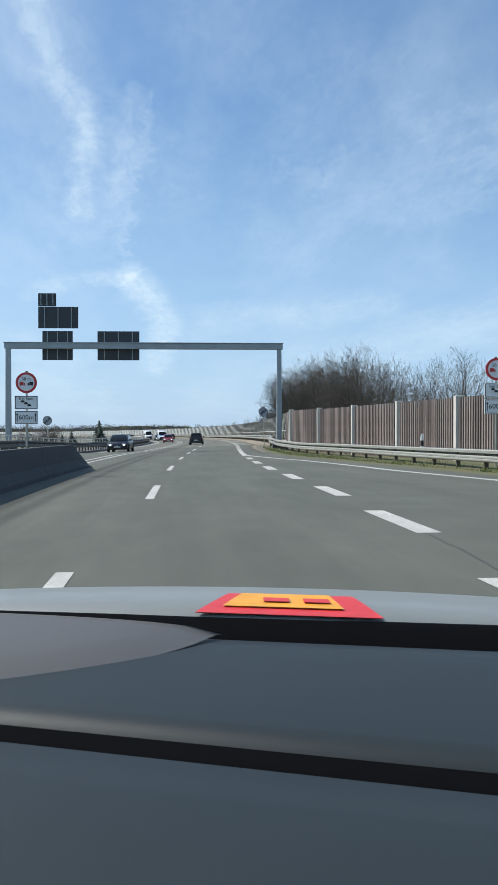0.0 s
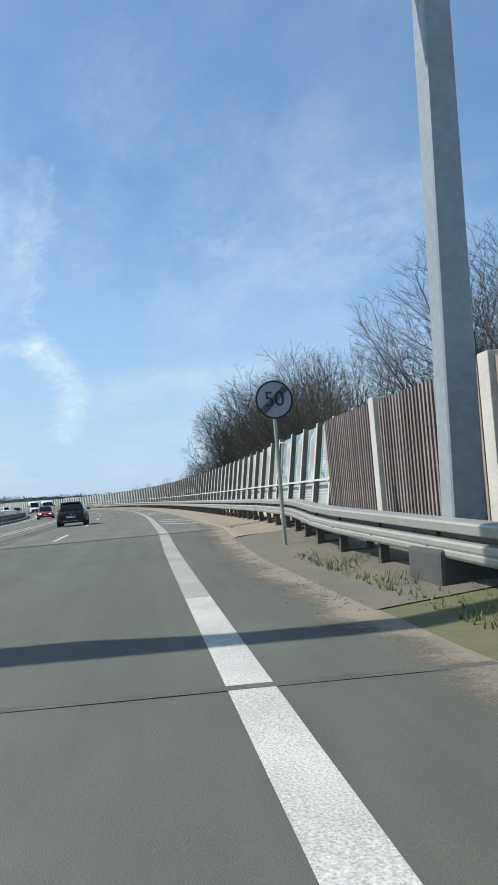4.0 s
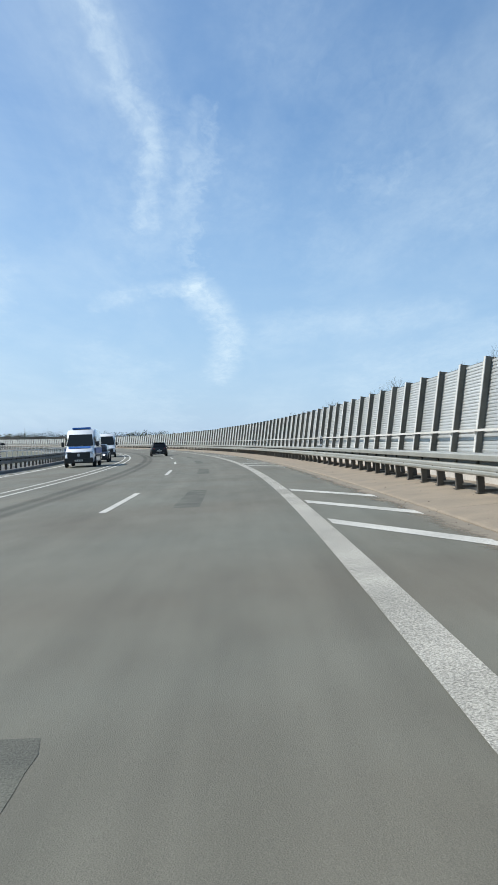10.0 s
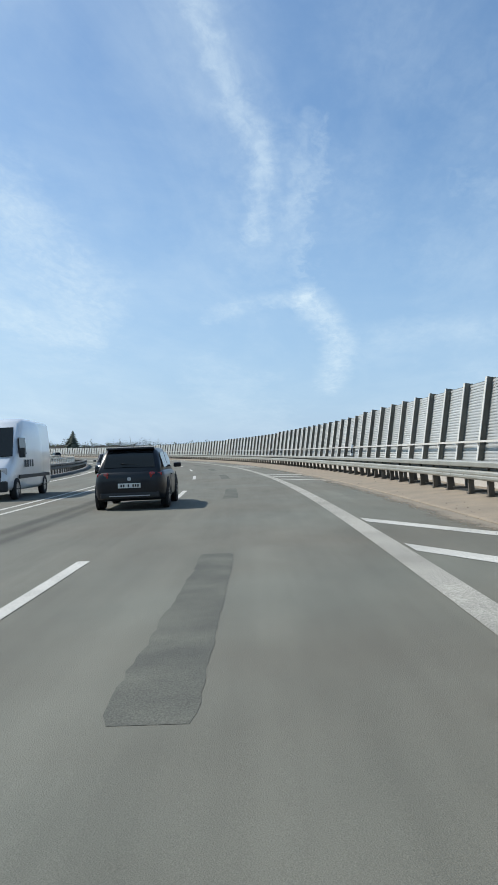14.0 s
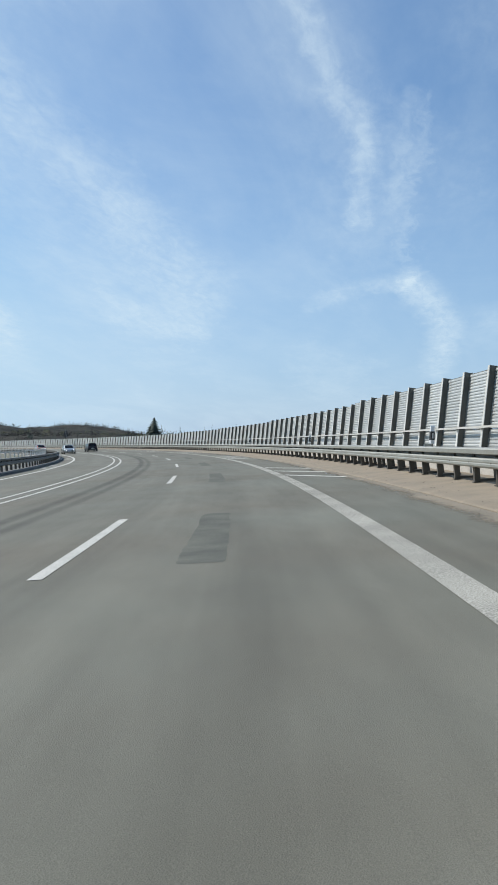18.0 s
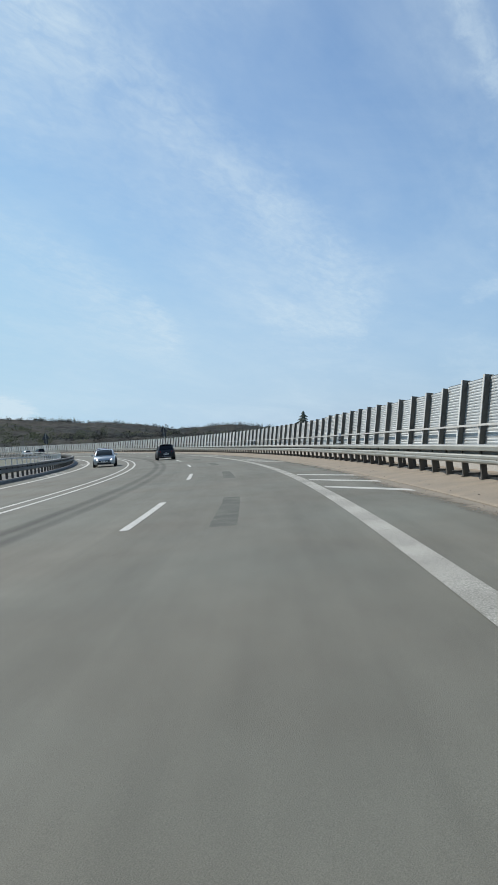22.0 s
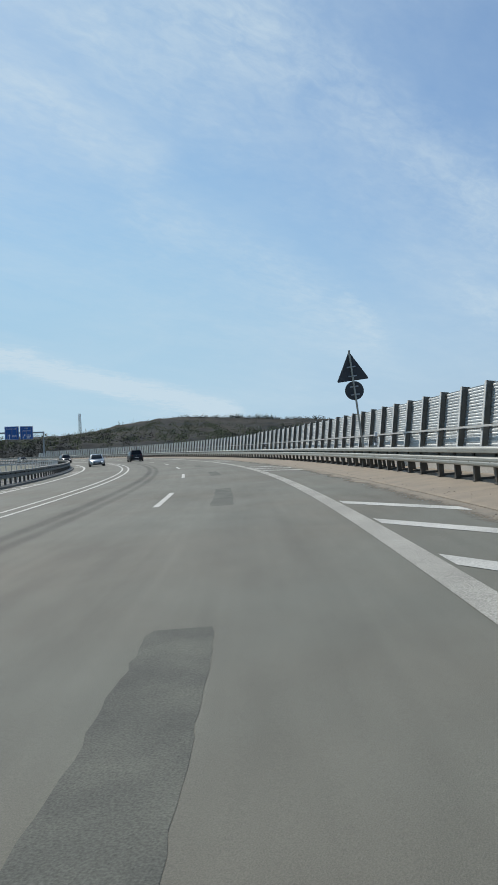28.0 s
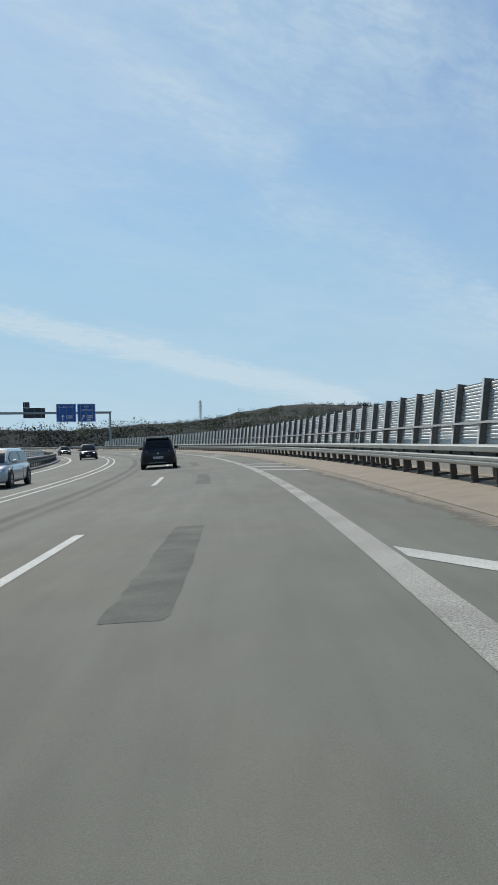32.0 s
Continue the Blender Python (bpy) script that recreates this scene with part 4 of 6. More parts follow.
# dirt washed against the kerb
def speckle_out(m):
    """Lets the dirt thin out in specks towards its outer edge."""
    n, l = m.node_tree.nodes, m.node_tree.links
    uv = n.new("ShaderNodeUVMap")
    uv.uv_map = "spread"
    sp = n.new("ShaderNodeSeparateXYZ")
    l.new(uv.outputs[0], sp.inputs[0])
    tc = n.new("ShaderNodeTexCoord")
    total = sp.outputs[0]
    for scale, share in ((0.7, 0.9), (9.0, 0.5), (45.0, 0.5)):
        g = n.new("ShaderNodeTexNoise")
        g.inputs["Scale"].default_value, g.inputs["Detail"].default_value = scale, 3
        l.new(tc.outputs["Object"], g.inputs["Vector"])
        q = n.new("ShaderNodeMath")
        q.operation = "MULTIPLY_ADD"
        q.inputs[1].default_value = share
        l.new(g.outputs["Fac"], q.inputs[0])
        l.new(total, q.inputs[2])
        total = q.outputs[0]
    edge = n.new("ShaderNodeMapRange")
    edge.inputs["From Min"].default_value, edge.inputs["From Max"].default_value = 1.28, 1.72
    l.new(total, edge.inputs["Value"])
    l.new(edge.outputs[0], n["Principled BSDF"].inputs["Alpha"])


speckle_out(WASHED_DIRT)


def dirt_reach(s):
    return 0.75 + 0.35 * max(0.0, min(1.0, (s - 56) / 8, (84 - s) / 5))


dirt = new("kerb_dirt", sweep("kerb_dirt", [(lambda s: road_right(s) - dirt_reach(s), 0.003), (lambda s: road_right(s) - 0.002, 0.006)], 56, 560, 1.0, WASHED_DIRT, I4, closed=False))
spread = dirt.data.uv_layers.new(name="spread")
for lp, uv in zip(dirt.data.loops, spread.data):
    uv.uv = (lp.vertex_index % 2, 0.5)
tagged(dirt, "brown dirt washed against the kerb", "dirt", kind="structure")


# ---- gantries and signs ----
def text_mesh(words, size, mat, name="lettering", depth=0.004):
    cu = bpy.data.curves.new(name, "FONT")
    cu.body, cu.size, cu.align_x, cu.align_y, cu.extrude = words, size, "CENTER", "CENTER", depth
    tmp = bpy.data.objects.new(name, cu)
    scene.collection.objects.link(tmp)
    me = bpy.data.meshes.new_from_object(tmp.evaluated_get(bpy.context.evaluated_depsgraph_get()))
    bpy.data.objects.remove(tmp)
    me.materials.clear()
    me.materials.append(mat)
    return me


STAND = pose(0, 0, 0, 90, 0, 0)  # lettering stands upright and faces -y


def gantry(s, o_right, o_left, top, label):
    g = thing("sign_gantry", on_road(s, o_right) @ Matrix.Rotation(bank(s), 4, "Y"), label, "sign gantry", "sign gantries")
    span = o_right - o_left
    for x in (0.0, -span):
        part("gantry_post", prism("gantry_post", [(-0.2, -0.3), (0.2, -0.3), (0.16, top), (-0.16, top)], 0.34, GANTRY, bevel=0.02), g, pose(x, 0, 0))
        part("post_base", boxes("post_base", [(-0.5, -0.5, -0.3, 0.5, 0.5, 0.45)], DARK_CONCRETE, 0.05), g, pose(x, 0, 0))
    part("crossbeam", boxes("crossbeam", [(-span - 0.25, -0.2, top - 0.42, 0.25, 0.2, top)], GANTRY, 0.02), g)
    part("cap_plate", boxes("cap_plate", [(-span - 0.3, -0.26, top, 0.3, 0.26, top + 0.05)], GANTRY), g)
    return g


def board(g, x0, x1, z0, z1, mat, clamps=3, y=0.28, label=""):
    b = part("sign_board", boxes("sign_board", [(x0, -0.03, z0, x1, 0.03, z1)], mat, 0.012), g, pose(0, y, 0), label)
    for i in range(clamps):
        x = x0 + (x1 - x0) * (i + 0.5) / clamps
        part("clamp_bar", boxes("clamp_bar", [(x - 0.03, -0.1, z0 + 0.05, x + 0.03, -0.035, z1 - 0.05)], GANTRY), b)
    return b


g1 = gantry(61, 6.4, -13.3, 7.74, "grey steel sign gantry over the road, sign backs showing")
board(g1, -17.6, -14.7, 8.85, 10.42, SIGN_BACK, label="dark back of a sign board")
board(g1, -17.6, -16.3, 10.45, 11.4, SIGN_BACK, 3, label="dark back of a small sign board")
board(g1, -17.3, -15.1, 6.53, 8.65, SIGN_BACK, label="dark back of a sign board")
board(g1, -13.3, -10.25, 6.53, 8.65, SIGN_BACK, label="dark back of a sign board")

G2S, G2O, G2T = (686.0, 8.5, 8.1)
g2 = gantry(G2S, G2O, G2O - 26, G2T, "grey steel sign gantry carrying blue direction signs")
for x0, x1, lines in ((-11.4, -7.3, (("Frankfurt a.M.", 0.56, 1.2),)), (-7.0, -3.2, (("Köln", 0.56, 1.3), ("Dortmund", 0.62, 0.6)))):
    b = board(g2, x0, x1, G2T - 2.1, G2T + 1.7, SIGN_BLUE, 3, -0.3, "blue direction sign with white lettering")
    c = (x0 + x1) / 2
    part("white_border", boxes("white_border", [(x0 + 0.06, -0.006, G2T - 2.04, x1 - 0.06, 0, G2T - 1.98), (x0 + 0.06, -0.006, G2T + 1.58, x1 - 0.06, 0, G2T + 1.64), (x0 + 0.06, -0.006, G2T - 1.98, x0 + 0.12, 0, G2T + 1.58), (x1 - 0.12, -0.006, G2T - 1.98, x1 - 0.06, 0, G2T + 1.58)], SIGN_WHITE), b, pose(0, -0.034, 0))
    for w, sz, dz in lines:
        part("lettering", text_mesh(w, sz, SIGN_WHITE), b, pose(c, -0.036, G2T - 0.2 + dz) @ STAND)
    turn = 0 if x0 < -8 else -28
    arrow = prism("arrow", [(-0.09, -0.7), (0.09, -0.7), (0.09, 0.15), (0.32, 0.15), (0, 0.65), (-0.32, 0.15), (-0.09, 0.15)], 0.008, SIGN_WHITE)
    part("arrow", arrow, b, pose(c - 0.75, -0.036, G2T - 1.15, 0, -turn, 0))
    part("route_shield", boxes("route_shield", [(c + 0.0, -0.006, G2T - 1.35, c + 1.25, 0, G2T - 0.75)], SIGN_WHITE, 0.002), b, pose(0, -0.036, 0))
    part("route_number", boxes("route_number", [(c + 0.15 + 0.25 * i, -0.006, G2T - 1.22, c + 0.32 + 0.25 * i, 0, G2T - 0.88) for i in range(4)], SIGN_BLUE), b, pose(0, -0.045, 0))
    if x0 > -8:
        part("distance_bar", boxes("distance_bar", [(c + 0.1, -0.006, G2T - 1.8, c + 0.9, 0, G2T - 1.55)], SIGN_WHITE), b, pose(0, -0.036, 0))
board(g2, -18.0, -13.6, G2T - 1.2, G2T + 0.9, SIGN_BACK, 3, 0.3, "dark back of a sign board")
board(g2, -18.0, -16.7, G2T + 0.95, G2T + 2.1, SIGN_BACK, 2, 0.3, "dark back of a small sign board")


def road_sign(name, m, label, pole_top, foot=-0.2):
    g = thing(name, m, label, "road sign", "road signs")
    part("pole", tube("pole", 0.038, foot, pole_top, STEEL), g, label="galvanised steel pole")
    part("pole_cap", tube("pole_cap", 0.042, pole_top, pole_top + 0.03, TRIM), g)
    return g


def ring(name, r0, r1, depth, mat, n=32):
    verts, faces = [], []
    for y in (-depth / 2, depth / 2):
        for r in (r0, r1):
            verts += [(r * math.cos(2 * math.pi * i / n), y, r * math.sin(2 * math.pi * i / n)) for i in range(n)]
    for i in range(n):
        j = (i + 1) % n
        faces += [(i, n + i, n + j, j), (2 * n + i, 2 * n + j, 3 * n + j, 3 * n + i), (n + i, 3 * n + i, 3 * n + j, n + j), (i, j, 2 * n + j, 2 * n + i)]
    return mesh(name, verts, faces, mat)


def little_lorry(mat, flip):
    f = -1 if flip else 1
    return boxes("lorry_picture", [(min(f * a, f * c), -0.004, b, max(f * a, f * c), 0.004, d) for a, b, c, d in ((-0.1, 0.0, 0.04, 0.11), (0.05, 0.0, 0.1, 0.07), (-0.08, -0.03, -0.04, 0.0), (0.04, -0.03, 0.08, 0.0))], mat)


def no_overtaking(m, label, foot=-0.2):
    """A round sign over two white plates on one pole."""
    g = road_sign("road_sign", m, label, 3.55, foot)
    d = part("round_sign", disc("round_sign", 0.38, 0.02, SIGN_WHITE), g, pose(0, -0.06, 3.15), "white disc with a red rim")
    part("red_rim", ring("red_rim", 0.3, 0.385, 0.03, SIGN_RED), d, pose(0, -0.004, 0))
    part("picture", little_lorry(SIGN_RED, False), d, pose(-0.14, -0.016, -0.08))
    part("picture", little_lorry(SIGN_BLACK, True), d, pose(0.15, -0.016, -0.08))
    part("lettering", text_mesh("50 m", 0.16, SIGN_BLACK), d, pose(0, -0.014, 0.13) @ STAND)
    for z, words, sz in ((2.42, "bei Stau", 0.16), (1.87, "600m", 0.24)):
        p = part("plate", boxes("plate", [(-0.42, -0.012, -0.25, 0.42, 0.012, 0.25)], SIGN_WHITE, 0.006), g, pose(0, -0.06, z), "white plate with a black border")
        part("plate_border", boxes("plate_border", [(-0.4, -0.003, 0.215, 0.4, 0, 0.235), (-0.4, -0.003, -0.235, 0.4, 0, -0.215), (-0.4, -0.003, -0.215, -0.38, 0, 0.215), (0.38, -0.003, -0.215, 0.4, 0, 0.215)], SIGN_BLACK), p, pose(0, -0.0135, 0))
        part("lettering", text_mesh(words, sz, SIGN_BLACK), p, pose(0, -0.016, 0.14 if z > 2 else 0.0) @ STAND)
        if z > 2:
            for i in range(3):
                part("queue_picture", boxes("queue_picture", [(-0.07, -0.004, -0.025, 0.07, 0.004, 0.025), (-0.04, -0.004, 0.025, 0.04, 0.004, 0.055)], SIGN_BLACK), p, pose(-0.13 + 0.12 * i, -0.016, 0.03 - 0.07 * i))
        else:
            for x in (-0.33, 0.33):
                part("arrow", prism("arrow", [(-0.015, -0.15), (0.015, -0.15), (0.015, 0.08), (0.05, 0.08), (0, 0.17), (-0.05, 0.08), (-0.015, 0.08)], 0.004, SIGN_BLACK), p, pose(x, -0.016, 0))
    return g


no_overtaking(on_road(26, -4.05, 0.21) @ Matrix.Diagonal((0.8, 0.8, 0.8, 1)), "round no-overtaking sign over two white plates on the barrier", 0.8)
no_overtaking(on_road(29, 11.2, 0.3), "round no-overtaking sign over two white plates before the timber wall")

e50 = road_sign("road_sign", on_road(68, 5.68, -0.3, 6), "weathered round end-of-limit sign on a steel pole", 3.55)
d = part("round_sign", disc("round_sign", 0.375, 0.02, SIGN_GREY, 36), e50, pose(0, -0.06, 3.2), "faded blue-grey disc with a dark rim")
part("rim", ring("rim", 0.345, 0.38, 0.03, SIGN_BLACK), d)
part("lettering", text_mesh("50", 0.42, SIGN_BACK), d, pose(0, -0.014, 0) @ STAND)
for i in range(4):
    part("diagonal_bar", boxes("diagonal_bar", [(-0.34, -0.004, -0.009, 0.34, 0.004, 0.009)], SIGN_BLACK), d, pose(0, -0.021, 0) @ pose(0, 0, 0, 0, -42, 0) @ pose(0, 0, 0.035 * (i - 1.5)))
e50l = road_sign("road_sign", on_road(69.4, -12.2, 0.1), "weathered round end-of-limit sign on a steel pole", 3.0)
d = part("round_sign", disc("round_sign", 0.375, 0.02, SIGN_GREY, 36), e50l, pose(0, -0.06, 2.7), "faded blue-grey disc with a dark rim")
part("rim", ring("rim", 0.345, 0.38, 0.03, SIGN_BLACK), d)
for i in range(4):
    part("diagonal_bar", boxes("diagonal_bar", [(-0.34, -0.004, -0.009, 0.34, 0.004, 0.009)], SIGN_BLACK), d, pose(0, -0.021, 0) @ pose(0, 0, 0, 0, -42, 0) @ pose(0, 0, 0.035 * (i - 1.5)))
for s, o, lean in ((471.8, 7.08, -4.0), (474.0, -11.9, -2.0)):
    g = road_sign("road_sign", on_road(s, o, 0.04, 0, lean), "dark back of a triangular warning sign over a round sign", 4.5)
    part("triangle_sign", prism("triangle_sign", [(-0.6, 3.42), (-0.57, 3.38), (0.57, 3.38), (0.6, 3.42), (0.03, 4.45), (-0.03, 4.45)], 0.03, SIGN_BACK, bevel=0.008), g, pose(0, 0.06, 0), "dark back of a triangular sign")
    part("round_sign", disc("round_sign", 0.36, 0.03, SIGN_BACK, 32, 0.006), g, pose(0, 0.06, 3.0), "dark back of a round sign")
    for z in (2.85, 3.15, 3.55, 3.9):
        part("clamp", boxes("clamp", [(-0.16, -0.02, -0.025, 0.16, 0.05, 0.025)], GANTRY), g, pose(0, 0.0, z))

# concrete median barrier where the lanes part
BARRIER = [(-0.3, 0.0), (0.3, 0.0), (0.29, 0.1), (0.16, 0.34), (0.1, 0.86), (-0.1, 0.86), (-0.16, 0.34), (-0.29, 0.1)]
mb = thing("concrete_barrier", on_road(-30, -3.35), "dark grey concrete median barrier with a sloping end", "concrete barrier")
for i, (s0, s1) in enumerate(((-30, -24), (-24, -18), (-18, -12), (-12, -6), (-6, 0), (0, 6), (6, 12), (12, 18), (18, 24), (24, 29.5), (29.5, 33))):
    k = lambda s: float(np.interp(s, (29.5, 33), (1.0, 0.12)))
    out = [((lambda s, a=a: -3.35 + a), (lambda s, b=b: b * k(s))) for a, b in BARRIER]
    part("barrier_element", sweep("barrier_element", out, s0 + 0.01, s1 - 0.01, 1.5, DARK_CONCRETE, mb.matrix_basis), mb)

# delineator posts on the handrail and in the verge
delin_body = prism("delineator_body", [(-0.06, 0.0), (0.06, 0.0), (0.055, 0.38), (-0.03, 0.48), (-0.055, 0.45)], 0.1, SIGN_WHITE, axis="x", bevel=0.008)
delin_band = boxes("black_band", [(-0.052, -0.064, 0.1, 0.052, 0.064, 0.32)], SIGN_BLACK)
delin_eye = boxes("reflector", [(-0.02, -0.07, 0.14, 0.02, -0.062, 0.28)], LAMP_CLEAR)
for s in (142, 175.5, 207, 239, 266, 271, 292, 314, 339, 376.5, 411, 441, 470, 505, 541, 575, 610):
    g = thing("delineator", on_road(s, 7.12, 0.92, 0, 4), "white delineator with a black band fixed above the guard rail", "delineator", "delineators")
    part("delineator_body", delin_body, g)
    part("black_band", delin_band, g)
    part("reflector", delin_eye, g)
    part("bracket", boxes("bracket", [(-0.2, -0.03, -0.08, 0.03, 0.03, 0.0)], STEEL), g)
g = thing("delineator", on_road(34, 10.0, 0.3), "white delineator with a black band in the grass verge", "delineator", "delineators")
part("delineator_body", delin_body, g, Matrix.Diagonal((1, 1, 2.0, 1)))
part("black_band", delin_band, g, pose(0, 0, 0.35))


# ---- trees ----
def tubes_mesh(name, segs, mat, sides=4):
    """Tapered tubes: (a, b, ra, rb)."""
    A = np.array([s[0] for s in segs], float)
    B = np.array([s[1] for s in segs], float)
    ra, rb = np.array([s[2] for s in segs]), np.array([s[3] for s in segs])
    d = B - A
    d /= np.linalg.norm(d, axis=1)[:, None] + 1e-9
    ref = np.where(np.abs(d[:, 2:3]) < 0.9, np.array([[0, 0, 1.0]]), np.array([[1.0, 0, 0]]))
    u = np.cross(d, ref)
    u /= np.linalg.norm(u, axis=1)[:, None]
    v = np.cross(d, u)
    n = len(segs)
    verts = np.empty((n, 2, sides, 3))
    for k in range(sides):
        a = 2 * math.pi * k / sides
        off = u * math.cos(a) + v * math.sin(a)
        verts[:, 0, k] = A + off * ra[:, None]
        verts[:, 1, k] = B + off * rb[:, None]
    base = (np.arange(n) * 2 * sides)[:, None]
    faces = []
    for k in range(sides):
        j = (k + 1) % sides
        faces.append(np.concatenate([base + k, base + j, base + sides + j, base + sides + k], 1))
    faces = np.concatenate(faces)
    me = bpy.data.meshes.new(name)
    me.from_pydata(verts.reshape(-1, 3).tolist(), [], faces.tolist())
    me.materials.append(mat)
    return me


def bare_tree_meshes(seed, height, wide):
    """A leafless crown of rounded outline: limbs fan out low down and carry finer branches that end in sprays of twigs."""
    r = random.Random(seed)
    wood, twigs = [], []
    SEG = (0.5, 0.6, 0.45, 0.36)
    FINE = (0.03, 0.009, 0.007, 0.0048)
    BEND = (0.07, 0.06, 0.075, 0.1)
    lobes = [Vector((r.uniform(-0.13, 0.13), r.uniform(-0.13, 0.13), r.uniform(0.5, 0.64))) * height for _ in range(3)]

    def outside(q):
        return all(((q.x - c.x) / (0.36 * wide)) ** 2 + ((q.y - c.y) / (0.36 * wide)) ** 2 + ((q.z - c.z) / 0.36) ** 2 > (height * r.uniform(0.96, 1.03)) ** 2 for c in lobes)

    def aside(d, turn, tilt):
        u = d.orthogonal().normalized()
        u.rotate(Matrix.Rotation(turn, 3, d))
        return d * math.cos(tilt) + u * math.sin(tilt)

    def spray(q, d, n):
        for k in range(n):
            e = q + aside(d, 6.28 * k / n + r.uniform(-0.6, 0.6), radians(r.uniform(8, 48))) * r.uniform(0.22, 0.55)
            twigs.append((tuple(q), tuple(e), 0.0045, 0.0028))

    def grow(p, d, length, radius, level):
        n = max(2, round(length / SEG[level]))
        q, turn = Vector(p), r.uniform(0, 6.28)
        for i in range(n):
            d = (d + Vector((r.uniform(-1, 1), r.uniform(-1, 1), r.uniform(-0.9, 1.0))) * BEND[level] + Vector((0, 0, 0.025 if level else 0.0))).normalized()
            f = (i + 1) / n
            e = q + d * (length / n)
            if level and i and f > (0.4 if level == 1 else 0.0) and outside(e):
                break
            r0, r1 = (max(radius * (1 - 0.9 * x ** 0.8), FINE[level]) for x in (i / n, f))
            (wood if level < 2 else twigs).append((tuple(q), tuple(e), r0, r1))
            if level in (1, 2) and f > (0.2 if level == 1 else 0.1):
                for side in range(2 if level == 1 or r.random() < 0.55 else 1):
                    turn += 2.4 + r.uniform(-0.5, 0.5)
                    grow(e, aside(d, turn, radians(r.uniform(24, 46))), min(3.0, max(0.5, length * (0.4 * (1 - f) + 0.17) * r.uniform(0.75, 1.2))), r1 * 0.6, level + 1)
            if level == 3 and r.random() < 0.9:
                spray(e, d, 1)
            q = e
        if level > 0:
            spray(q, d, 3 if level < 3 else 2)
        return q

    top = grow(Vector((0, 0, -0.4)), Vector((0, 0, 1)), height * 0.16, height * 0.015, 0)
    limbs = 9
    for k in range(limbs):
        a = 2 * math.pi * (k + r.uniform(-0.3, 0.3)) / (limbs - 1)
        tilt = 0.06 if k == 0 else radians(r.uniform(20, 66)) * wide
        d = Vector((math.sin(tilt) * math.cos(a), math.sin(tilt) * math.sin(a), math.cos(tilt)))
        grow(top - Vector((0, 0, r.uniform(0.0, 0.1) * height)), d, height * r.uniform(0.65, 0.8), height * r.uniform(0.0085, 0.012), 1)
    return tubes_mesh("trunk", wood, BARK, 5), tubes_mesh("crown", twigs, TWIG, 3)


def scale_of(me_list, want):
    top = float(np.percentile([v.co.z for v in me_list[1].vertices], 99.7))
    return want / top


tree_kinds = [bare_tree_meshes(11 + i, 10.0, 0.9 + 0.12 * (i % 3)) for i in range(5)]
BARE = "bare broad-leaved tree with a wide twiggy crown behind the barrier"
trees = [(53, 15.5, 4.4), (59, 15, 5.2), (62, 20, 7.6), (65, 15, 6.7), (70, 15.2, 8.4), (74, 20.5, 7.6), (76, 15, 9.2), (80.5, 15.4, 9.2), (88, 15, 8.0), (94, 14.8, 9.2), (100, 15, 10.0), (106, 14.8, 11.2), (112, 14.8, 11.0), (118, 15, 10.8), (121, 19.5, 12.8), (124, 14.8, 11.2), (129.5, 15, 12.0), (135, 14.4, 11.4), (137, 19.5, 13.2), (141.5, 15, 11.2), (147.5, 14.8, 8.7), (154, 15, 7.2), (160, 14.6, 6.9), (167, 15, 6.3), (174, 14.2, 5.3), (184, 13, 4.9), (199, 12.6, 4.4), (209, 13, 4.1), (219, 12.8, 4.3)]
for i, (s, o, h) in enumerate(trees):
    tk = tree_kinds[i % 5]
    k = scale_of(tk, h)
    g = thing("tree", on_road(s, o, -0.4, rng.uniform(0, 360)) @ Matrix.Diagonal((k * rng.uniform(0.85, 1.0), k * rng.uniform(0.85, 1.0), k, 1)), BARE, "tree", "bare trees")
    part("trunk", tk[0], g)
    part("crown", tk[1], g)


def conifer_meshes(seed, h, w):
    r = random.Random(seed)
    verts, faces = [], []
    n = 12
    for i in range(n):
        f = i / n
        z = h * (0.1 + 0.88 * f)
        rad = w * (1 - f) ** 0.85 + 0.06
        m = 11
        for k in range(m):
            a = 2 * math.pi * k / m + r.uniform(-0.2, 0.2)
            q = rad * r.uniform(0.6, 1.15)
            c, sn = math.cos(a), math.sin(a)
            b = len(verts)
            wd = q * 0.32
            verts += [(0.04 * c, 0.04 * sn, z + h * 0.07), (q * c - wd * sn, q * sn + wd * c, z - q * 0.22), (q * 1.18 * c, q * 1.18 * sn, z - q * 0.34), (q * c + wd * sn, q * sn - wd * c, z - q * 0.22), (0.6 * q * c, 0.6 * q * sn, z - q * 0.3)]
            faces += [(b, b + 1, b + 2), (b, b + 2, b + 3), (b, b + 4, b + 1), (b, b + 3, b + 4), (b + 1, b + 4, b + 2), (b + 2, b + 4, b + 3)]
    return tube("trunk", h * 0.018, -0.6, h * 0.95, BARK, 7, 0.02), mesh("crown", verts, faces, NEEDLES)


con = [conifer_meshes(3, 12.0, 4.3), conifer_meshes(4, 9.0, 3.4)]
for x, y, h, k in ((-136.0, 627.0, 14.5, 0), (-139.0, 629.0, 10.0, 0)):
    g = thing("spruce", pose(x, y, -0.6) @ Matrix.Diagonal((h / 9.5, h / 9.5, h / 12, 1)), "dark green spruce standing alone above the wall", "spruce", "spruces")
    part("trunk", con[k][0], g)
    part("crown", con[k][1], g)
for s, o, h, k in ((118, -19, 3.6, 1), (122, -15.5, 4.2, 0), (128, -22, 3.0, 1)):
    g = thing("pine", on_road(s, o, -0.6) @ Matrix.Diagonal((h / 11, h / 11, h / 11, 1)), "small dark pine beyond the far railing", "pine", "pines")
    part("trunk", con[k][0], g)
    part("crown", con[k][1], g)
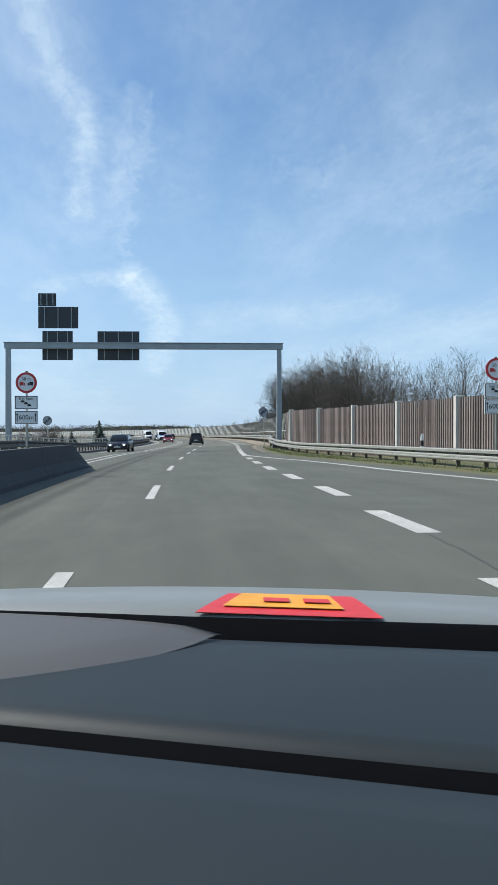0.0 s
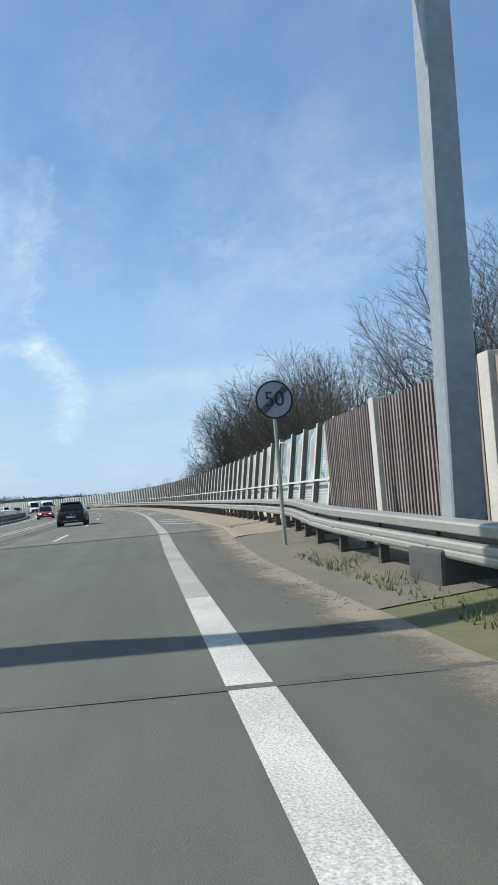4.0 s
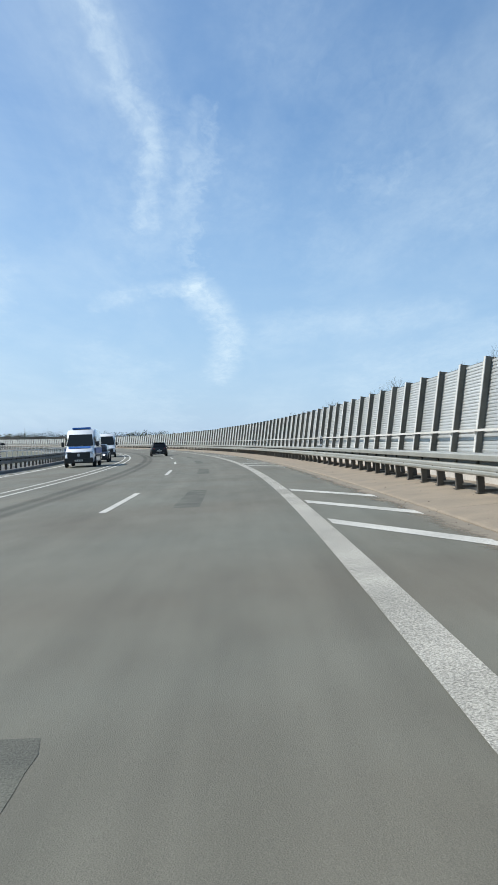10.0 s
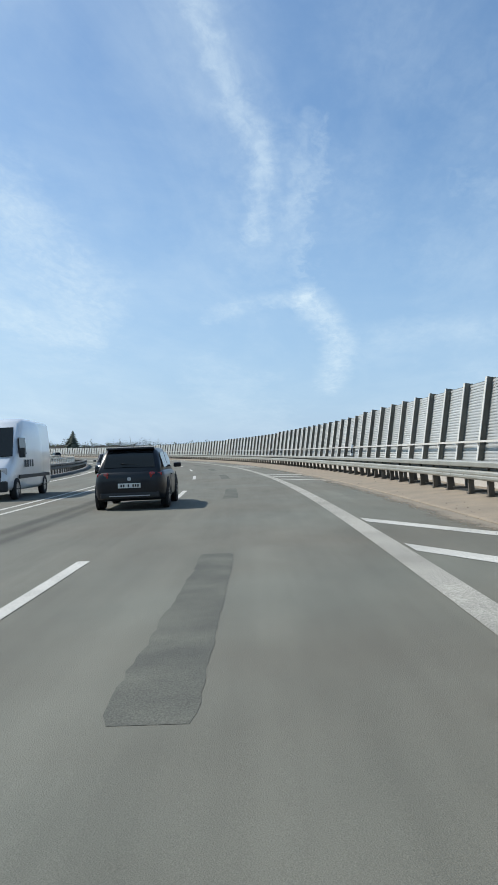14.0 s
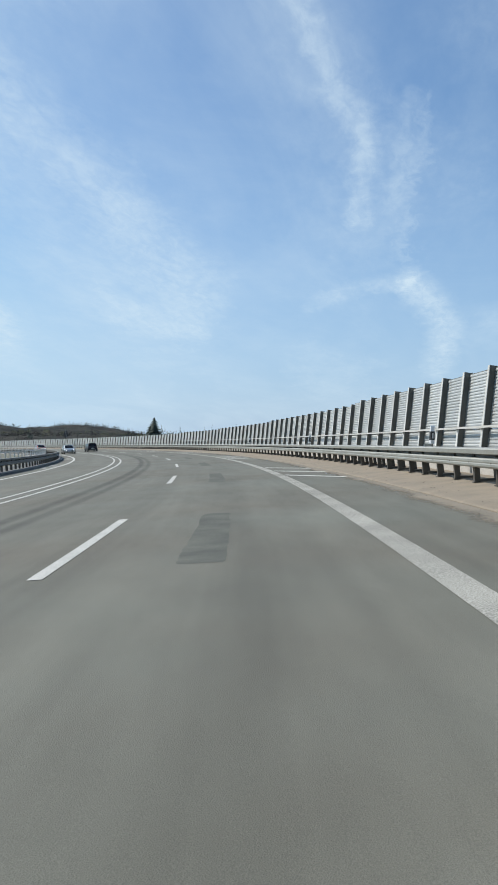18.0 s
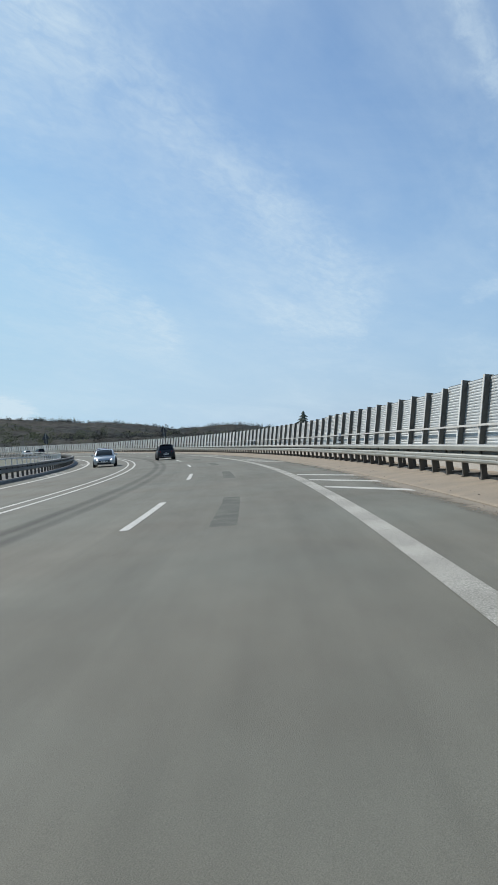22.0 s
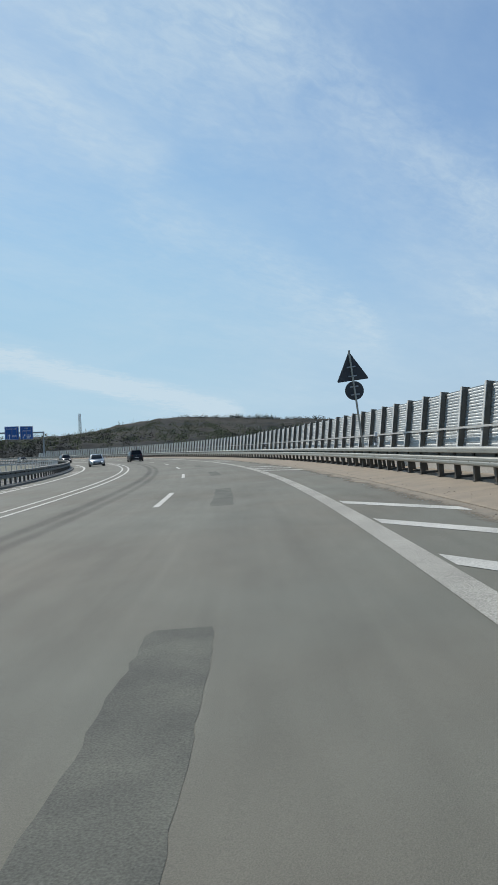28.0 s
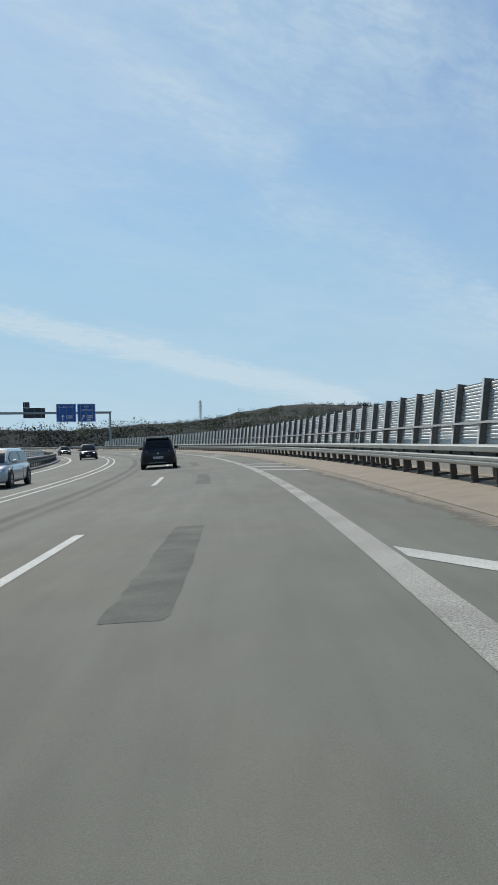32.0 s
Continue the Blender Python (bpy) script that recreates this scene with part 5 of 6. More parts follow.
for i, (s, o, h) in enumerate(((108, -20, 3.6), (113, -24, 4.2), (117, -22, 3.8), (205, 60, 8), (230, 75, 8))):
    tk = tree_kinds[(i + 2) % 5]
    k = scale_of(tk, h)
    g = thing("tree", on_road(s, o, -0.6, 70 * i) @ Matrix.Diagonal((k, k, k, 1)), "small bare tree beyond the road", "tree", "bare trees")
    part("trunk", tk[0], g)
    part("crown", tk[1], g)

# woods on the hills: crowns of many small twig clumps, one mesh for each kind of wood
def wood_stuff(name, spots_, mat, label, cone=False, clumps=34, leaf=1.0):
    nr = np.random.RandomState(7 + len(spots_))
    P = np.array(spots_)
    n = len(P)
    u = nr.normal(size=(n, clumps, 3))
    u /= np.linalg.norm(u, axis=2)[..., None]
    rad = nr.uniform(0.35, 1.0, (n, clumps, 1)) ** 0.6
    H, W = P[:, 3][:, None, None], P[:, 4][:, None, None]
    if cone:
        f = nr.uniform(0.05, 1.0, (n, clumps, 1))
        c = np.concatenate([u[..., :2] * W * (1.05 - f) * rad, f * H], 2)
        size = 0.16 * H * (1.1 - f)
    else:
        c = np.concatenate([u[..., :2] * W * rad, H * (0.56 + 0.42 * u[..., 2:3] * rad)], 2)
        size = nr.uniform(0.7, 1.5, (n, clumps, 1))
    c = c + P[:, None, :3]
    tri = c[:, :, None, :] + nr.normal(size=(n, clumps, 3, 3)) * size[:, :, None, :] * 0.62 * leaf
    verts = tri.reshape(-1, 3)
    me = bpy.data.meshes.new(name)
    k = len(verts)
    me.vertices.add(k)
    me.vertices.foreach_set("co", verts.ravel())
    me.loops.add(k)
    me.loops.foreach_set("vertex_index", np.arange(k))
    me.polygons.add(k // 3)
    me.polygons.foreach_set("loop_start", np.arange(0, k, 3))
    me.update(calc_edges=True)
    me.validate()
    me.materials.append(mat)
    return tagged(new(name, me), label, "woods", kind="stuff")


wr = random.Random(21)
leafy, needle, fresh, close = [], [], [], []
for i in range(7000):
    a = radians(wr.uniform(-25, 110))
    r = 330 + 970 * wr.random() ** 0.6
    x, y = HUB[0] - r * math.sin(a), HUB[1] + r * math.cos(a)
    if noise.noise(Vector((x / 120, y / 120, 1.7))) < -0.34 and r < 700:
        continue
    z = hill_height(x, y)
    kind = noise.noise(Vector((x / 210, y / 210, 5.0))) + wr.uniform(-0.25, 0.25)
    if kind > 0.42:
        needle.append((x, y, z - 1, wr.uniform(10, 15), wr.uniform(2.4, 3.6)))
    elif kind < -0.14 and r < 900:
        fresh.append((x, y, z + 3.2, wr.uniform(6, 10), wr.uniform(3.0, 4.6)))
    else:
        if 700 < r < 1130:
            continue
        (leafy if r > 760 else close).append((x, y, z + 0.5, wr.uniform(8, 13), wr.uniform(3.2, 5.4)))
for a0, a1, cnt in ((32.2, 33.9, 60), (34.4, 35.3, 40), (15.5, 22.5, 220), (28.8, 29.6, 30)):
    for i in range(cnt):
        a, r = radians(wr.uniform(a0, a1)), wr.uniform(1210, 1290)
        x, y = HUB[0] - r * math.sin(a), HUB[1] + r * math.cos(a)
        needle.append((x, y, hill_height(x, y) + 3, wr.uniform(8, 14), wr.uniform(2.6, 3.8)))
# closed canopy of the woods: a bumpy sheet over the hills
cv, cf = [], []
CA, CR = 390, 128
for j in range(CR):
    r = 420 + 6.9 * j
    for i in range(CA):
        a = radians(-25 + 135 * i / (CA - 1))
        x, y = HUB[0] - r * math.sin(a), HUB[1] + r * math.cos(a)
        z = hill_height(x, y) + 6.4 * min(1.0, 0.1 + (r - 420) / 30.0)
        z += 2.6 * noise.noise(Vector((x / 10.0, y / 10.0, 2.0))) + 1.8 * noise.noise(Vector((x / 24.0, y / 24.0, 4.0)))
        cv.append((x, y, z))
for j in range(CR - 1):
    for i in range(CA - 1):
        b = j * CA + i
        cf.append((b, b + CA, b + CA + 1, b + 1))
tagged(new("wood_canopy", mesh("wood_canopy", cv, cf, FOREST, True)), "grey-brown closed canopy of leafless woods on the hills", "woods", kind="stuff")
for i in range(900):
    a, r = radians(wr.uniform(34, 104)), wr.uniform(335, 640)
    x, y = HUB[0] - r * math.sin(a), HUB[1] + r * math.cos(a)
    close.append((x, y, hill_height(x, y) - 1, wr.uniform(7, 12), wr.uniform(2.8, 4.8)))
wood_stuff("bare_woods", leafy, FOREST, "grey-brown leafless woods on the hills", False, 160, 0.42)
wood_stuff("near_bare_woods", close, FOREST, "grey-brown leafless trees at the foot of the hills", False, 160, 0.34)
wood_stuff("spruce_woods", needle, NEEDLES, "dark green spruce woods on the hills", True, 110, 0.5)
wood_stuff("budding_woods", fresh, BUDS, "pale green budding trees at the foot of the hills", False, 220, 0.32)

# lattice mast on the hill
mx, my = -1091.0, 1239.0
mz = hill_height(mx, my)
g = thing("radio_mast", pose(mx, my, mz, 0, 0, 20), "slim steel lattice radio mast on the wooded hill", "radio mast")
MH = 66 - mz
segs = [((sx * 2.0, sy * 2.0, 0), (sx * 1.2, sy * 1.2, MH), 0.24, 0.18) for sx in (-1, 1) for sy in (-1, 1)]
part("mast_legs", tubes_mesh("mast_legs", segs, POST_STEEL), g)
br = []
nb = 12
for i in range(nb):
    w0, w1 = 2.0 - 0.8 * i / nb, 2.0 - 0.8 * (i + 1) / nb
    z0, z1 = MH * i / nb, MH * (i + 1) / nb
    for ax, ay, bx, by in ((-1, -1, 1, -1), (1, -1, 1, 1), (1, 1, -1, 1), (-1, 1, -1, -1)):
        br.append(((ax * w0, ay * w0, z0), (bx * w1, by * w1, z1), 0.13, 0.13))
        br.append(((ax * w0, ay * w0, z0), (bx * w0, by * w0, z0), 0.13, 0.13))
part("mast_bracing", tubes_mesh("mast_bracing", br, POST_STEEL), g)
for i in range(6):
    part("antenna", boxes("antenna", [(-0.5, 1.5, -2.2, 0.5, 2.0, 2.2)], SIGN_WHITE), g, pose(0, 0, MH - 3 - 6.5 * (i // 3), 0, 0, 120 * i))


# ---- vehicles ----
def loft(name, stations, mat, smooth=True, caps=True):
    """Closed sections joined along y: (y, [(x, z), ...] of the right half, bottom to top)."""
    verts, faces = [], []
    k = len(stations[0][1]) * 2
    for y, half in stations:
        verts += [(x, y, z) for x, z in half] + [(-x, y, z) for x, z in half[::-1]]
    n = len(stations)
    for i in range(n - 1):
        for j in range(k):
            a, b = i * k + j, i * k + (j + 1) % k
            faces.append((a, b, b + k, a + k))
    if caps:
        faces += [tuple(range(k))[::-1], tuple(range((n - 1) * k, n * k))]
    bm = bmesh.new()
    vs = [bm.verts.new(v) for v in verts]
    for f in faces:
        bm.faces.new([vs[i] for i in f])
    return bm_mesh(name, bm, mat, smooth)


def side(w, z0, z1, round_top=0.1):
    """Half section of a car body."""
    return [(w * 0.86, z0), (w * 0.97, z0 + 0.1), (w, z0 + 0.3 * (z1 - z0)), (w, z0 + 0.62 * (z1 - z0)), (w * 0.97, z1 - round_top * 0.5), (w * 0.9, z1)]


wheel_tyre = bmesh.new()
_p = [(0.31, -0.1), (0.33, -0.07), (0.335, 0.0), (0.33, 0.07), (0.31, 0.1), (0.21, 0.1), (0.21, -0.1)]
_n = 22
_r = [[wheel_tyre.verts.new((x, r * math.cos(2 * math.pi * i / _n), r * math.sin(2 * math.pi * i / _n))) for r, x in _p] for i in range(_n)]
for i in range(_n):
    for j in range(len(_p)):
        wheel_tyre.faces.new((_r[i][j], _r[(i + 1) % _n][j], _r[(i + 1) % _n][(j + 1) % len(_p)], _r[i][(j + 1) % len(_p)]))
TYRE_ME = bm_mesh("tyre", wheel_tyre, RUBBER, True)
RIM_ME = prism("rim", [(0.21 * math.cos(2 * math.pi * i / 20), 0.21 * math.sin(2 * math.pi * i / 20)) for i in range(20)], 0.186, RIM, axis="x", bevel=0.015)
HUB_ME = boxes("spokes", [(-0.097, -0.02, -0.19, 0.097, 0.02, 0.19), (-0.096, -0.19, -0.02, 0.096, 0.19, 0.02)], TRIM)


def wheels(g, W, front, back, scale=1.0):
    for x in (-1, 1):
        for y in (front, back):
            w = part("wheel", TYRE_ME, g, pose(x * (W / 2 - 0.1), y, 0.335 * scale) @ Matrix.Scale(scale, 4))
            part("rim", RIM_ME, w)
            part("spokes", HUB_ME, w)


def plate(g, y, z, facing):
    p = part("number_plate", boxes("number_plate", [(-0.26, -0.008, -0.055, 0.26, 0.008, 0.055)], PLATE, 0.003), g, pose(0, y, z, 0, 0, 0 if facing < 0 else 180), "white plate with dark bars")
    part("plate_bars", boxes("plate_bars", [(-0.2 + 0.055 * i, -0.004, -0.03, -0.165 + 0.055 * i, 0, 0.03) for i in range(8) if i not in (2, 4)], SIGN_BLACK), p, pose(0, -0.009, 0))


def passenger_car(m, label, paint, L=4.1, W=1.72, H=1.45, hood=0.95, boot=0.25, belt=0.92, nose=0.72, group="cars on the road", lit=True):
    """A car that faces +y. hood and boot: lengths ahead of and behind the cabin."""
    g = thing("car", m, label, "car", group)
    hl, w = L / 2, W / 2

    def section(ww, zb, zt):
        h = zt - zb
        return [(ww * 0.8, zb), (ww * 0.93, zb + 0.05 * h), (ww * 0.985, zb + 0.2 * h), (ww, zb + 0.42 * h), (ww * 0.995, zb + 0.62 * h), (ww * 0.975, zb + 0.8 * h), (ww * 0.94, zb + 0.93 * h), (ww * 0.86, zt)]

    st = []
    for y, ww, zb, zt in ((-hl, 0.74, 0.36, belt - 0.14), (-hl + 0.03, 0.84, 0.28, belt - 0.06), (-hl + 0.12, 0.93, 0.24, belt - 0.015), (-hl + 0.35, 0.98, 0.2, belt), (-0.3 * hl, 1.0, 0.18, belt), (0.2 * hl, 1.0, 0.18, belt - 0.015), (hl - hood, 0.99, 0.18, belt - 0.035), (hl - 0.45 * hood, 0.97, 0.2, 0.5 * (nose + 0.04 + belt)), (hl - 0.16, 0.92, 0.21, nose + 0.03), (hl - 0.05, 0.84, 0.23, nose - 0.05), (hl, 0.7, 0.3, nose - 0.16)):
        st.append((y, section(w * ww, zb, zt)))
    part("body", loft("body", st, paint), g)
    tail, y1 = -hl + (0.07 if boot < 0.4 else boot), hl - hood + 0.28
    rake = 0.42 if boot < 0.4 else 0.6
    ys = (tail, tail + rake * 0.5, tail + rake, tail + rake + 0.35, y1 - 1.25, y1 - 0.85, y1 - 0.4, y1)
    zs = (belt - 0.03, belt + 0.56 * (H - belt), H - 0.045, H, H, H - 0.05, belt + 0.52 * (H - belt), belt - 0.04)

    def top(y):
        return float(np.interp(y, ys, zs))

    def half(y):
        return w * float(np.interp(y, (tail, tail + rake, y1 - 0.85, y1), (0.84, 0.9, 0.9, 0.86)))

    def flank(y, z):
        return half(y) * (1 - 0.2 * max(0.0, (z - belt) / (H - belt)))

    cab = []
    for y in sorted(set(ys) | {tail + rake * 0.25, tail + rake * 0.75, tail + rake + 0.15, y1 - 1.0, y1 - 0.6, y1 - 0.2}):
        zt = top(y)
        b = belt - 0.05
        e = flank(y, zt)
        r = min(0.09, max(0.0, (zt - b) * 0.3))
        cab.append((y, [(half(y), b - 0.02), (flank(y, b + 0.5 * (zt - b)), b + 0.5 * (zt - b)), (flank(y, zt - r), zt - r), (e - r * 0.25, zt - 0.45 * r), (e - r, zt - 0.1 * r), (e * 0.5, zt + 0.012)]))
    part("cabin", loft("cabin", cab, paint), g)

    def pane(name, grid, out, text):
        """A glass pane from rows of points, set a little proud of the cabin."""
        rows_, cols = len(grid), len(grid[0])
        verts = [p for row in grid for p in row]
        verts = [(x + out[0] * d, y + out[1] * d, z + out[2] * d) for d in (0.022, 0.012) for x, y, z in verts]
        nn = rows_ * cols
        faces = []
        for i in range(rows_ - 1):
            for j in range(cols - 1):
                a = i * cols + j
                faces += [(a, a + 1, a + cols + 1, a + cols), (nn + a, nn + a + cols, nn + a + cols + 1, nn + a + 1)]
        me = mesh(name, verts, faces, CAR_GLASS, True)
        bm = bmesh.new()
        bm.from_mesh(me)
        bmesh.ops.recalc_face_normals(bm, faces=bm.faces)
        bm.to_mesh(me)
        bm.free()
        part(name, me, g, None, text)

    fr = [i / 6 for i in range(7)]
    pane("rear_window", [[(c * flank(ya, top(ya)) * 0.84, ya, top(ya) + 0.012 * (1 - abs(c))) for c in (-1, -0.9, -0.5, 0, 0.5, 0.9, 1)] for ya in [tail + rake * (0.12 + 0.74 * f) for f in fr]], (0, -0.8, 0.6), "dark rear window")
    pane("windscreen", [[(c * flank(ya, top(ya)) * 0.86, ya, top(ya) + 0.012 * (1 - abs(c))) for c in (-1, -0.9, -0.5, 0, 0.5, 0.9, 1)] for ya in [y1 - 0.06 - 0.76 * f for f in fr]], (0, 0.6, 0.8), "dark windscreen")
    mid = (tail + rake + y1 - 0.85) / 2 + 0.05
    for sx in (-1, 1):
        for nm, ya, yb in (("side_window", tail + rake * 0.95, mid - 0.05), ("side_window", mid + 0.05, y1 - 0.42)):
            rows_ = []
            for f in (0.0, 0.5, 1.0):
                row = []
                for q in (0.0, 0.25, 0.5, 0.75, 1.0):
                    y = ya + (yb - ya) * q
                    hi = min(H - 0.12, top(y) - 0.1)
                    z = belt + 0.03 + (hi - belt - 0.03) * f
                    row.append((sx * flank(y, z), y, z))
                rows_.append(row)
            pane(nm, rows_, (sx, 0, 0.1), "dark side window")
        part("mirror", boxes("mirror", [(-0.1, -0.05, -0.06, 0.1, 0.06, 0.06)], paint, 0.03), g, pose(sx * (w + 0.06), y1 - 0.38, belt + 0.06))
        hlamp = part("headlamp", boxes("headlamp", [(-0.17, -0.12, -0.07, 0.17, 0.04, 0.07)], LAMP_CLEAR, 0.035), g, pose(sx * w * 0.64, hl - 0.025, nose - 0.11, -12, 0, -sx * 24), "clear headlamp")
        part("lamp_bulb", disc("lamp_bulb", 0.05, 0.01, LAMP_LIT, 14), hlamp, pose(-sx * 0.03, 0.047, 0))
        part("tail_lamp", boxes("tail_lamp", [(-0.15, -0.03, -0.075, 0.15, 0.16, 0.075)], LAMP_RED, 0.035), g, pose(sx * w * 0.72, -hl + 0.065, belt - 0.13, 8, 0, sx * 22), "red tail lamp")
        part("door_handle", boxes("door_handle", [(-0.02, -0.09, -0.015, 0.02, 0.09, 0.015)], paint, 0.006), g, pose(sx * (w - 0.002), -0.25, belt - 0.15))
        part("door_seam", boxes("door_seam", [(-0.006, -0.005, 0.32, 0.006, 0.005, belt - 0.12)], TRIM), g, pose(sx * (w - 0.003), mid - 0.05, 0))
        part("door_seam", boxes("door_seam", [(-0.006, -0.005, 0.32, 0.006, 0.005, belt - 0.12)], TRIM), g, pose(sx * (w - 0.003), y1 - 0.28, 0))
        for y in (hl - 0.78, -hl + 0.72):
            part("wheel_arch", prism("wheel_arch", [(0.385 * math.cos(2 * math.pi * i / 24), 0.385 * math.sin(2 * math.pi * i / 24)) for i in range(24)], 0.06, TRIM, axis="x"), g, pose(sx * (w - 0.027), y, 0.345))
    part("grille", boxes("grille", [(-w * 0.48, -0.05, -0.07, w * 0.48, 0.03, 0.07)], TRIM, 0.025), g, pose(0, hl - 0.02, nose - 0.24), "black front grille")
    part("air_intake", boxes("air_intake", [(-w * 0.62, -0.06, -0.06, w * 0.62, 0.03, 0.06)], TRIM, 0.025), g, pose(0, hl - 0.02, 0.31))
    part("badge", disc("badge", 0.045, 0.015, RIM, 14), g, pose(0, hl + 0.015, nose - 0.2), "round silver emblem")
    part("badge", disc("badge", 0.045, 0.015, RIM, 14), g, pose(0, -hl - 0.003, belt - 0.2), "round silver emblem")
    part("rear_bumper", boxes("rear_bumper", [(-w * 0.8, -0.04, -0.07, w * 0.8, 0.12, 0.07)], TRIM, 0.04), g, pose(0, -hl + 0.03, 0.34))
    part("bumper_strip", boxes("bumper_strip", [(-w * 0.55, -0.008, -0.012, w * 0.55, 0.01, 0.012)], RIM, 0.003), g, pose(0, -hl - 0.012, 0.33))
    part("spoiler", boxes("spoiler", [(-w * 0.66, -0.1, -0.02, w * 0.66, 0.1, 0.02)], paint, 0.012), g, pose(0, tail + rake * 0.93, top(tail + rake) + 0.02, -8, 0, 0))
    part("wiper", boxes("wiper", [(-0.22, -0.008, -0.008, 0.22, 0.008, 0.008)], TRIM), g, pose(0.02, tail + rake * 0.16, top(tail + rake * 0.22) + 0.02, 0, 6, 0))
    plate(g, hl + 0.025, 0.44, 1)
    plate(g, -hl - 0.015, 0.56 + 0.3 * (belt - 0.9), -1)
    part("aerial", tubes_mesh("aerial", [((0, tail + rake + 0.1, H), (0, tail + rake - 0.1, H + 0.28), 0.006, 0.003)], TRIM, 4), g)
    wheels(g, W + 0.036, hl - 0.78, -hl + 0.72)
    return g


def delivery_van(m, label, paint, L=5.9, W=2.0, H=2.6, stripe=None):
    g = thing("van", m, label, "van", "vans on the road")
    hl, w = L / 2, W / 2
    st = []
    for y, ww, zb, zt in ((-hl, 0.93, 0.45, H - 0.08), (-hl + 0.06, 0.97, 0.36, H - 0.02), (-1.0, 1.0, 0.3, H), (hl - 2.3, 1.0, 0.3, H), (hl - 1.75, 0.97, 0.3, H - 0.14), (hl - 0.95, 0.95, 0.3, 1.35), (hl - 0.45, 0.93, 0.32, 1.18), (hl - 0.08, 0.86, 0.36, 0.98), (hl, 0.72, 0.42, 0.8)):
        st.append((y, [(w * ww * 0.94, zb), (w * ww, zb + 0.12), (w * ww, zb + 0.4 * (zt - zb)), (w * ww * 0.985, zb + 0.7 * (zt - zb)), (w * ww * 0.93, zt - 0.12), (w * ww * 0.82, zt)]))
    part("body", loft("body", st, paint), g)
    ws = [(-0.86, 1.4, hl - 0.93), (0.86, 1.4, hl - 0.93), (0.74, H - 0.32, hl - 1.66), (-0.74, H - 0.32, hl - 1.66)]
    vs = [(x, y + d, z + d * 0.6) for d in (0.03, -0.02) for x, z, y in ws]
    part("windscreen", mesh("windscreen", vs, [(0, 1, 2, 3), (7, 6, 5, 4), (0, 4, 5, 1), (1, 5, 6, 2), (2, 6, 7, 3), (3, 7, 4, 0)], CAR_GLASS), g, label="dark windscreen")
    for sx in (-1, 1):
        part("side_window", boxes("side_window", [(-0.015, -0.45, 0.0, 0.015, 0.4, 0.55)], CAR_GLASS, 0.006), g, pose(sx * w * 0.985, hl - 1.75, 1.45, 0, -sx * 3, 0), "dark side window")
        part("mirror", boxes("mirror", [(-0.09, -0.07, -0.16, 0.09, 0.07, 0.16)], TRIM, 0.03), g, pose(sx * (w + 0.12), hl - 1.15, 1.5))
        part("headlamp", boxes("headlamp", [(-0.2, -0.08, -0.11, 0.2, 0.06, 0.11)], LAMP_CLEAR, 0.04), g, pose(sx * w * 0.68, hl - 0.12, 0.92, 0, 0, -sx * 16), "clear headlamp")
        part("tail_lamp", boxes("tail_lamp", [(-0.06, -0.03, -0.2, 0.06, 0.03, 0.2)], LAMP_RED, 0.015), g, pose(sx * w * 0.9, -hl - 0.005, 1.0))
        part("rub_strip", boxes("rub_strip", [(-0.02, -hl + 0.4, -0.06, 0.02, hl - 1.2, 0.06)], TRIM, 0.01), g, pose(sx * (w - 0.005), 0, 0.72))
        if stripe:
            part("side_band", boxes("side_band", [(-0.008, -hl + 0.3, -0.2, 0.008, hl - 1.0, 0.2)], stripe), g, pose(sx * (w + 0.004), 0, 1.05), "blue side band")
        else:
            part("lettering_bar", boxes("lettering_bar", [(-0.005, -0.5 + 0.32 * i, -0.12, 0.005, -0.3 + 0.32 * i, 0.12) for i in range(4)], SIGN_BACK), g, pose(sx * (w + 0.004), 0.4, 1.15), "dark unreadable lettering")
    part("grille", boxes("grille", [(-0.72, -0.06, -0.2, 0.72, 0.06, 0.2)], TRIM, 0.05), g, pose(0, hl - 0.03, 0.78), "black grille")
    part("front_bumper", boxes("front_bumper", [(-w * 0.9, -0.14, -0.17, w * 0.9, 0.07, 0.17)], TRIM, 0.06), g, pose(0, hl - 0.03, 0.45))
    part("badge", disc("badge", 0.1, 0.02, RIM, 16), g, pose(0, hl + 0.045, 0.8), "round silver emblem")
    plate(g, hl + 0.04, 0.45, 1)
    if stripe:
        part("roof_bar", boxes("roof_bar", [(-0.6, -0.12, 0, 0.6, 0.12, 0.12)], stripe, 0.03), g, pose(0, hl - 2.3, H), "blue roof beacon bar")
        part("bonnet_band", boxes("bonnet_band", [(-0.7, -0.15, 0, 0.7, 0.15, 0.012)], stripe), g, pose(0, hl - 0.66, 1.285, -20, 0, 0))
    wheels(g, W, hl - 0.95, -hl + 1.15, 1.04)
    return g


passenger_car(on_road(103.4, -0.95), "black five-door hatchback with red tail lamps in the passing lane", BLACK_PAINT, 3.95, 1.7, 1.44)
passenger_car(on_road(556.6, -0.45), "black compact SUV seen from behind with dark windows", BLACK_PAINT, 4.35, 1.84, 1.62, 0.95, 0.25, 1.02, 0.85)
ONC = -6.15
passenger_car(on_road(70, -6.3, 0, 180), "dark blue oncoming saloon with lit headlamps", BLUE_PAINT, 4.5, 1.8, 1.45, 1.1, 0.7)
passenger_car(on_road(150, ONC, 0, 180), "dark red oncoming hatchback in the far lane", RED_PAINT, 4.3, 1.8, 1.5)
delivery_van(on_road(193, ONC, 0, 180), "white oncoming van with blue bands and roof beacons", WHITE_PAINT, 5.6, 2.0, 2.5, SIGN_BLUE)
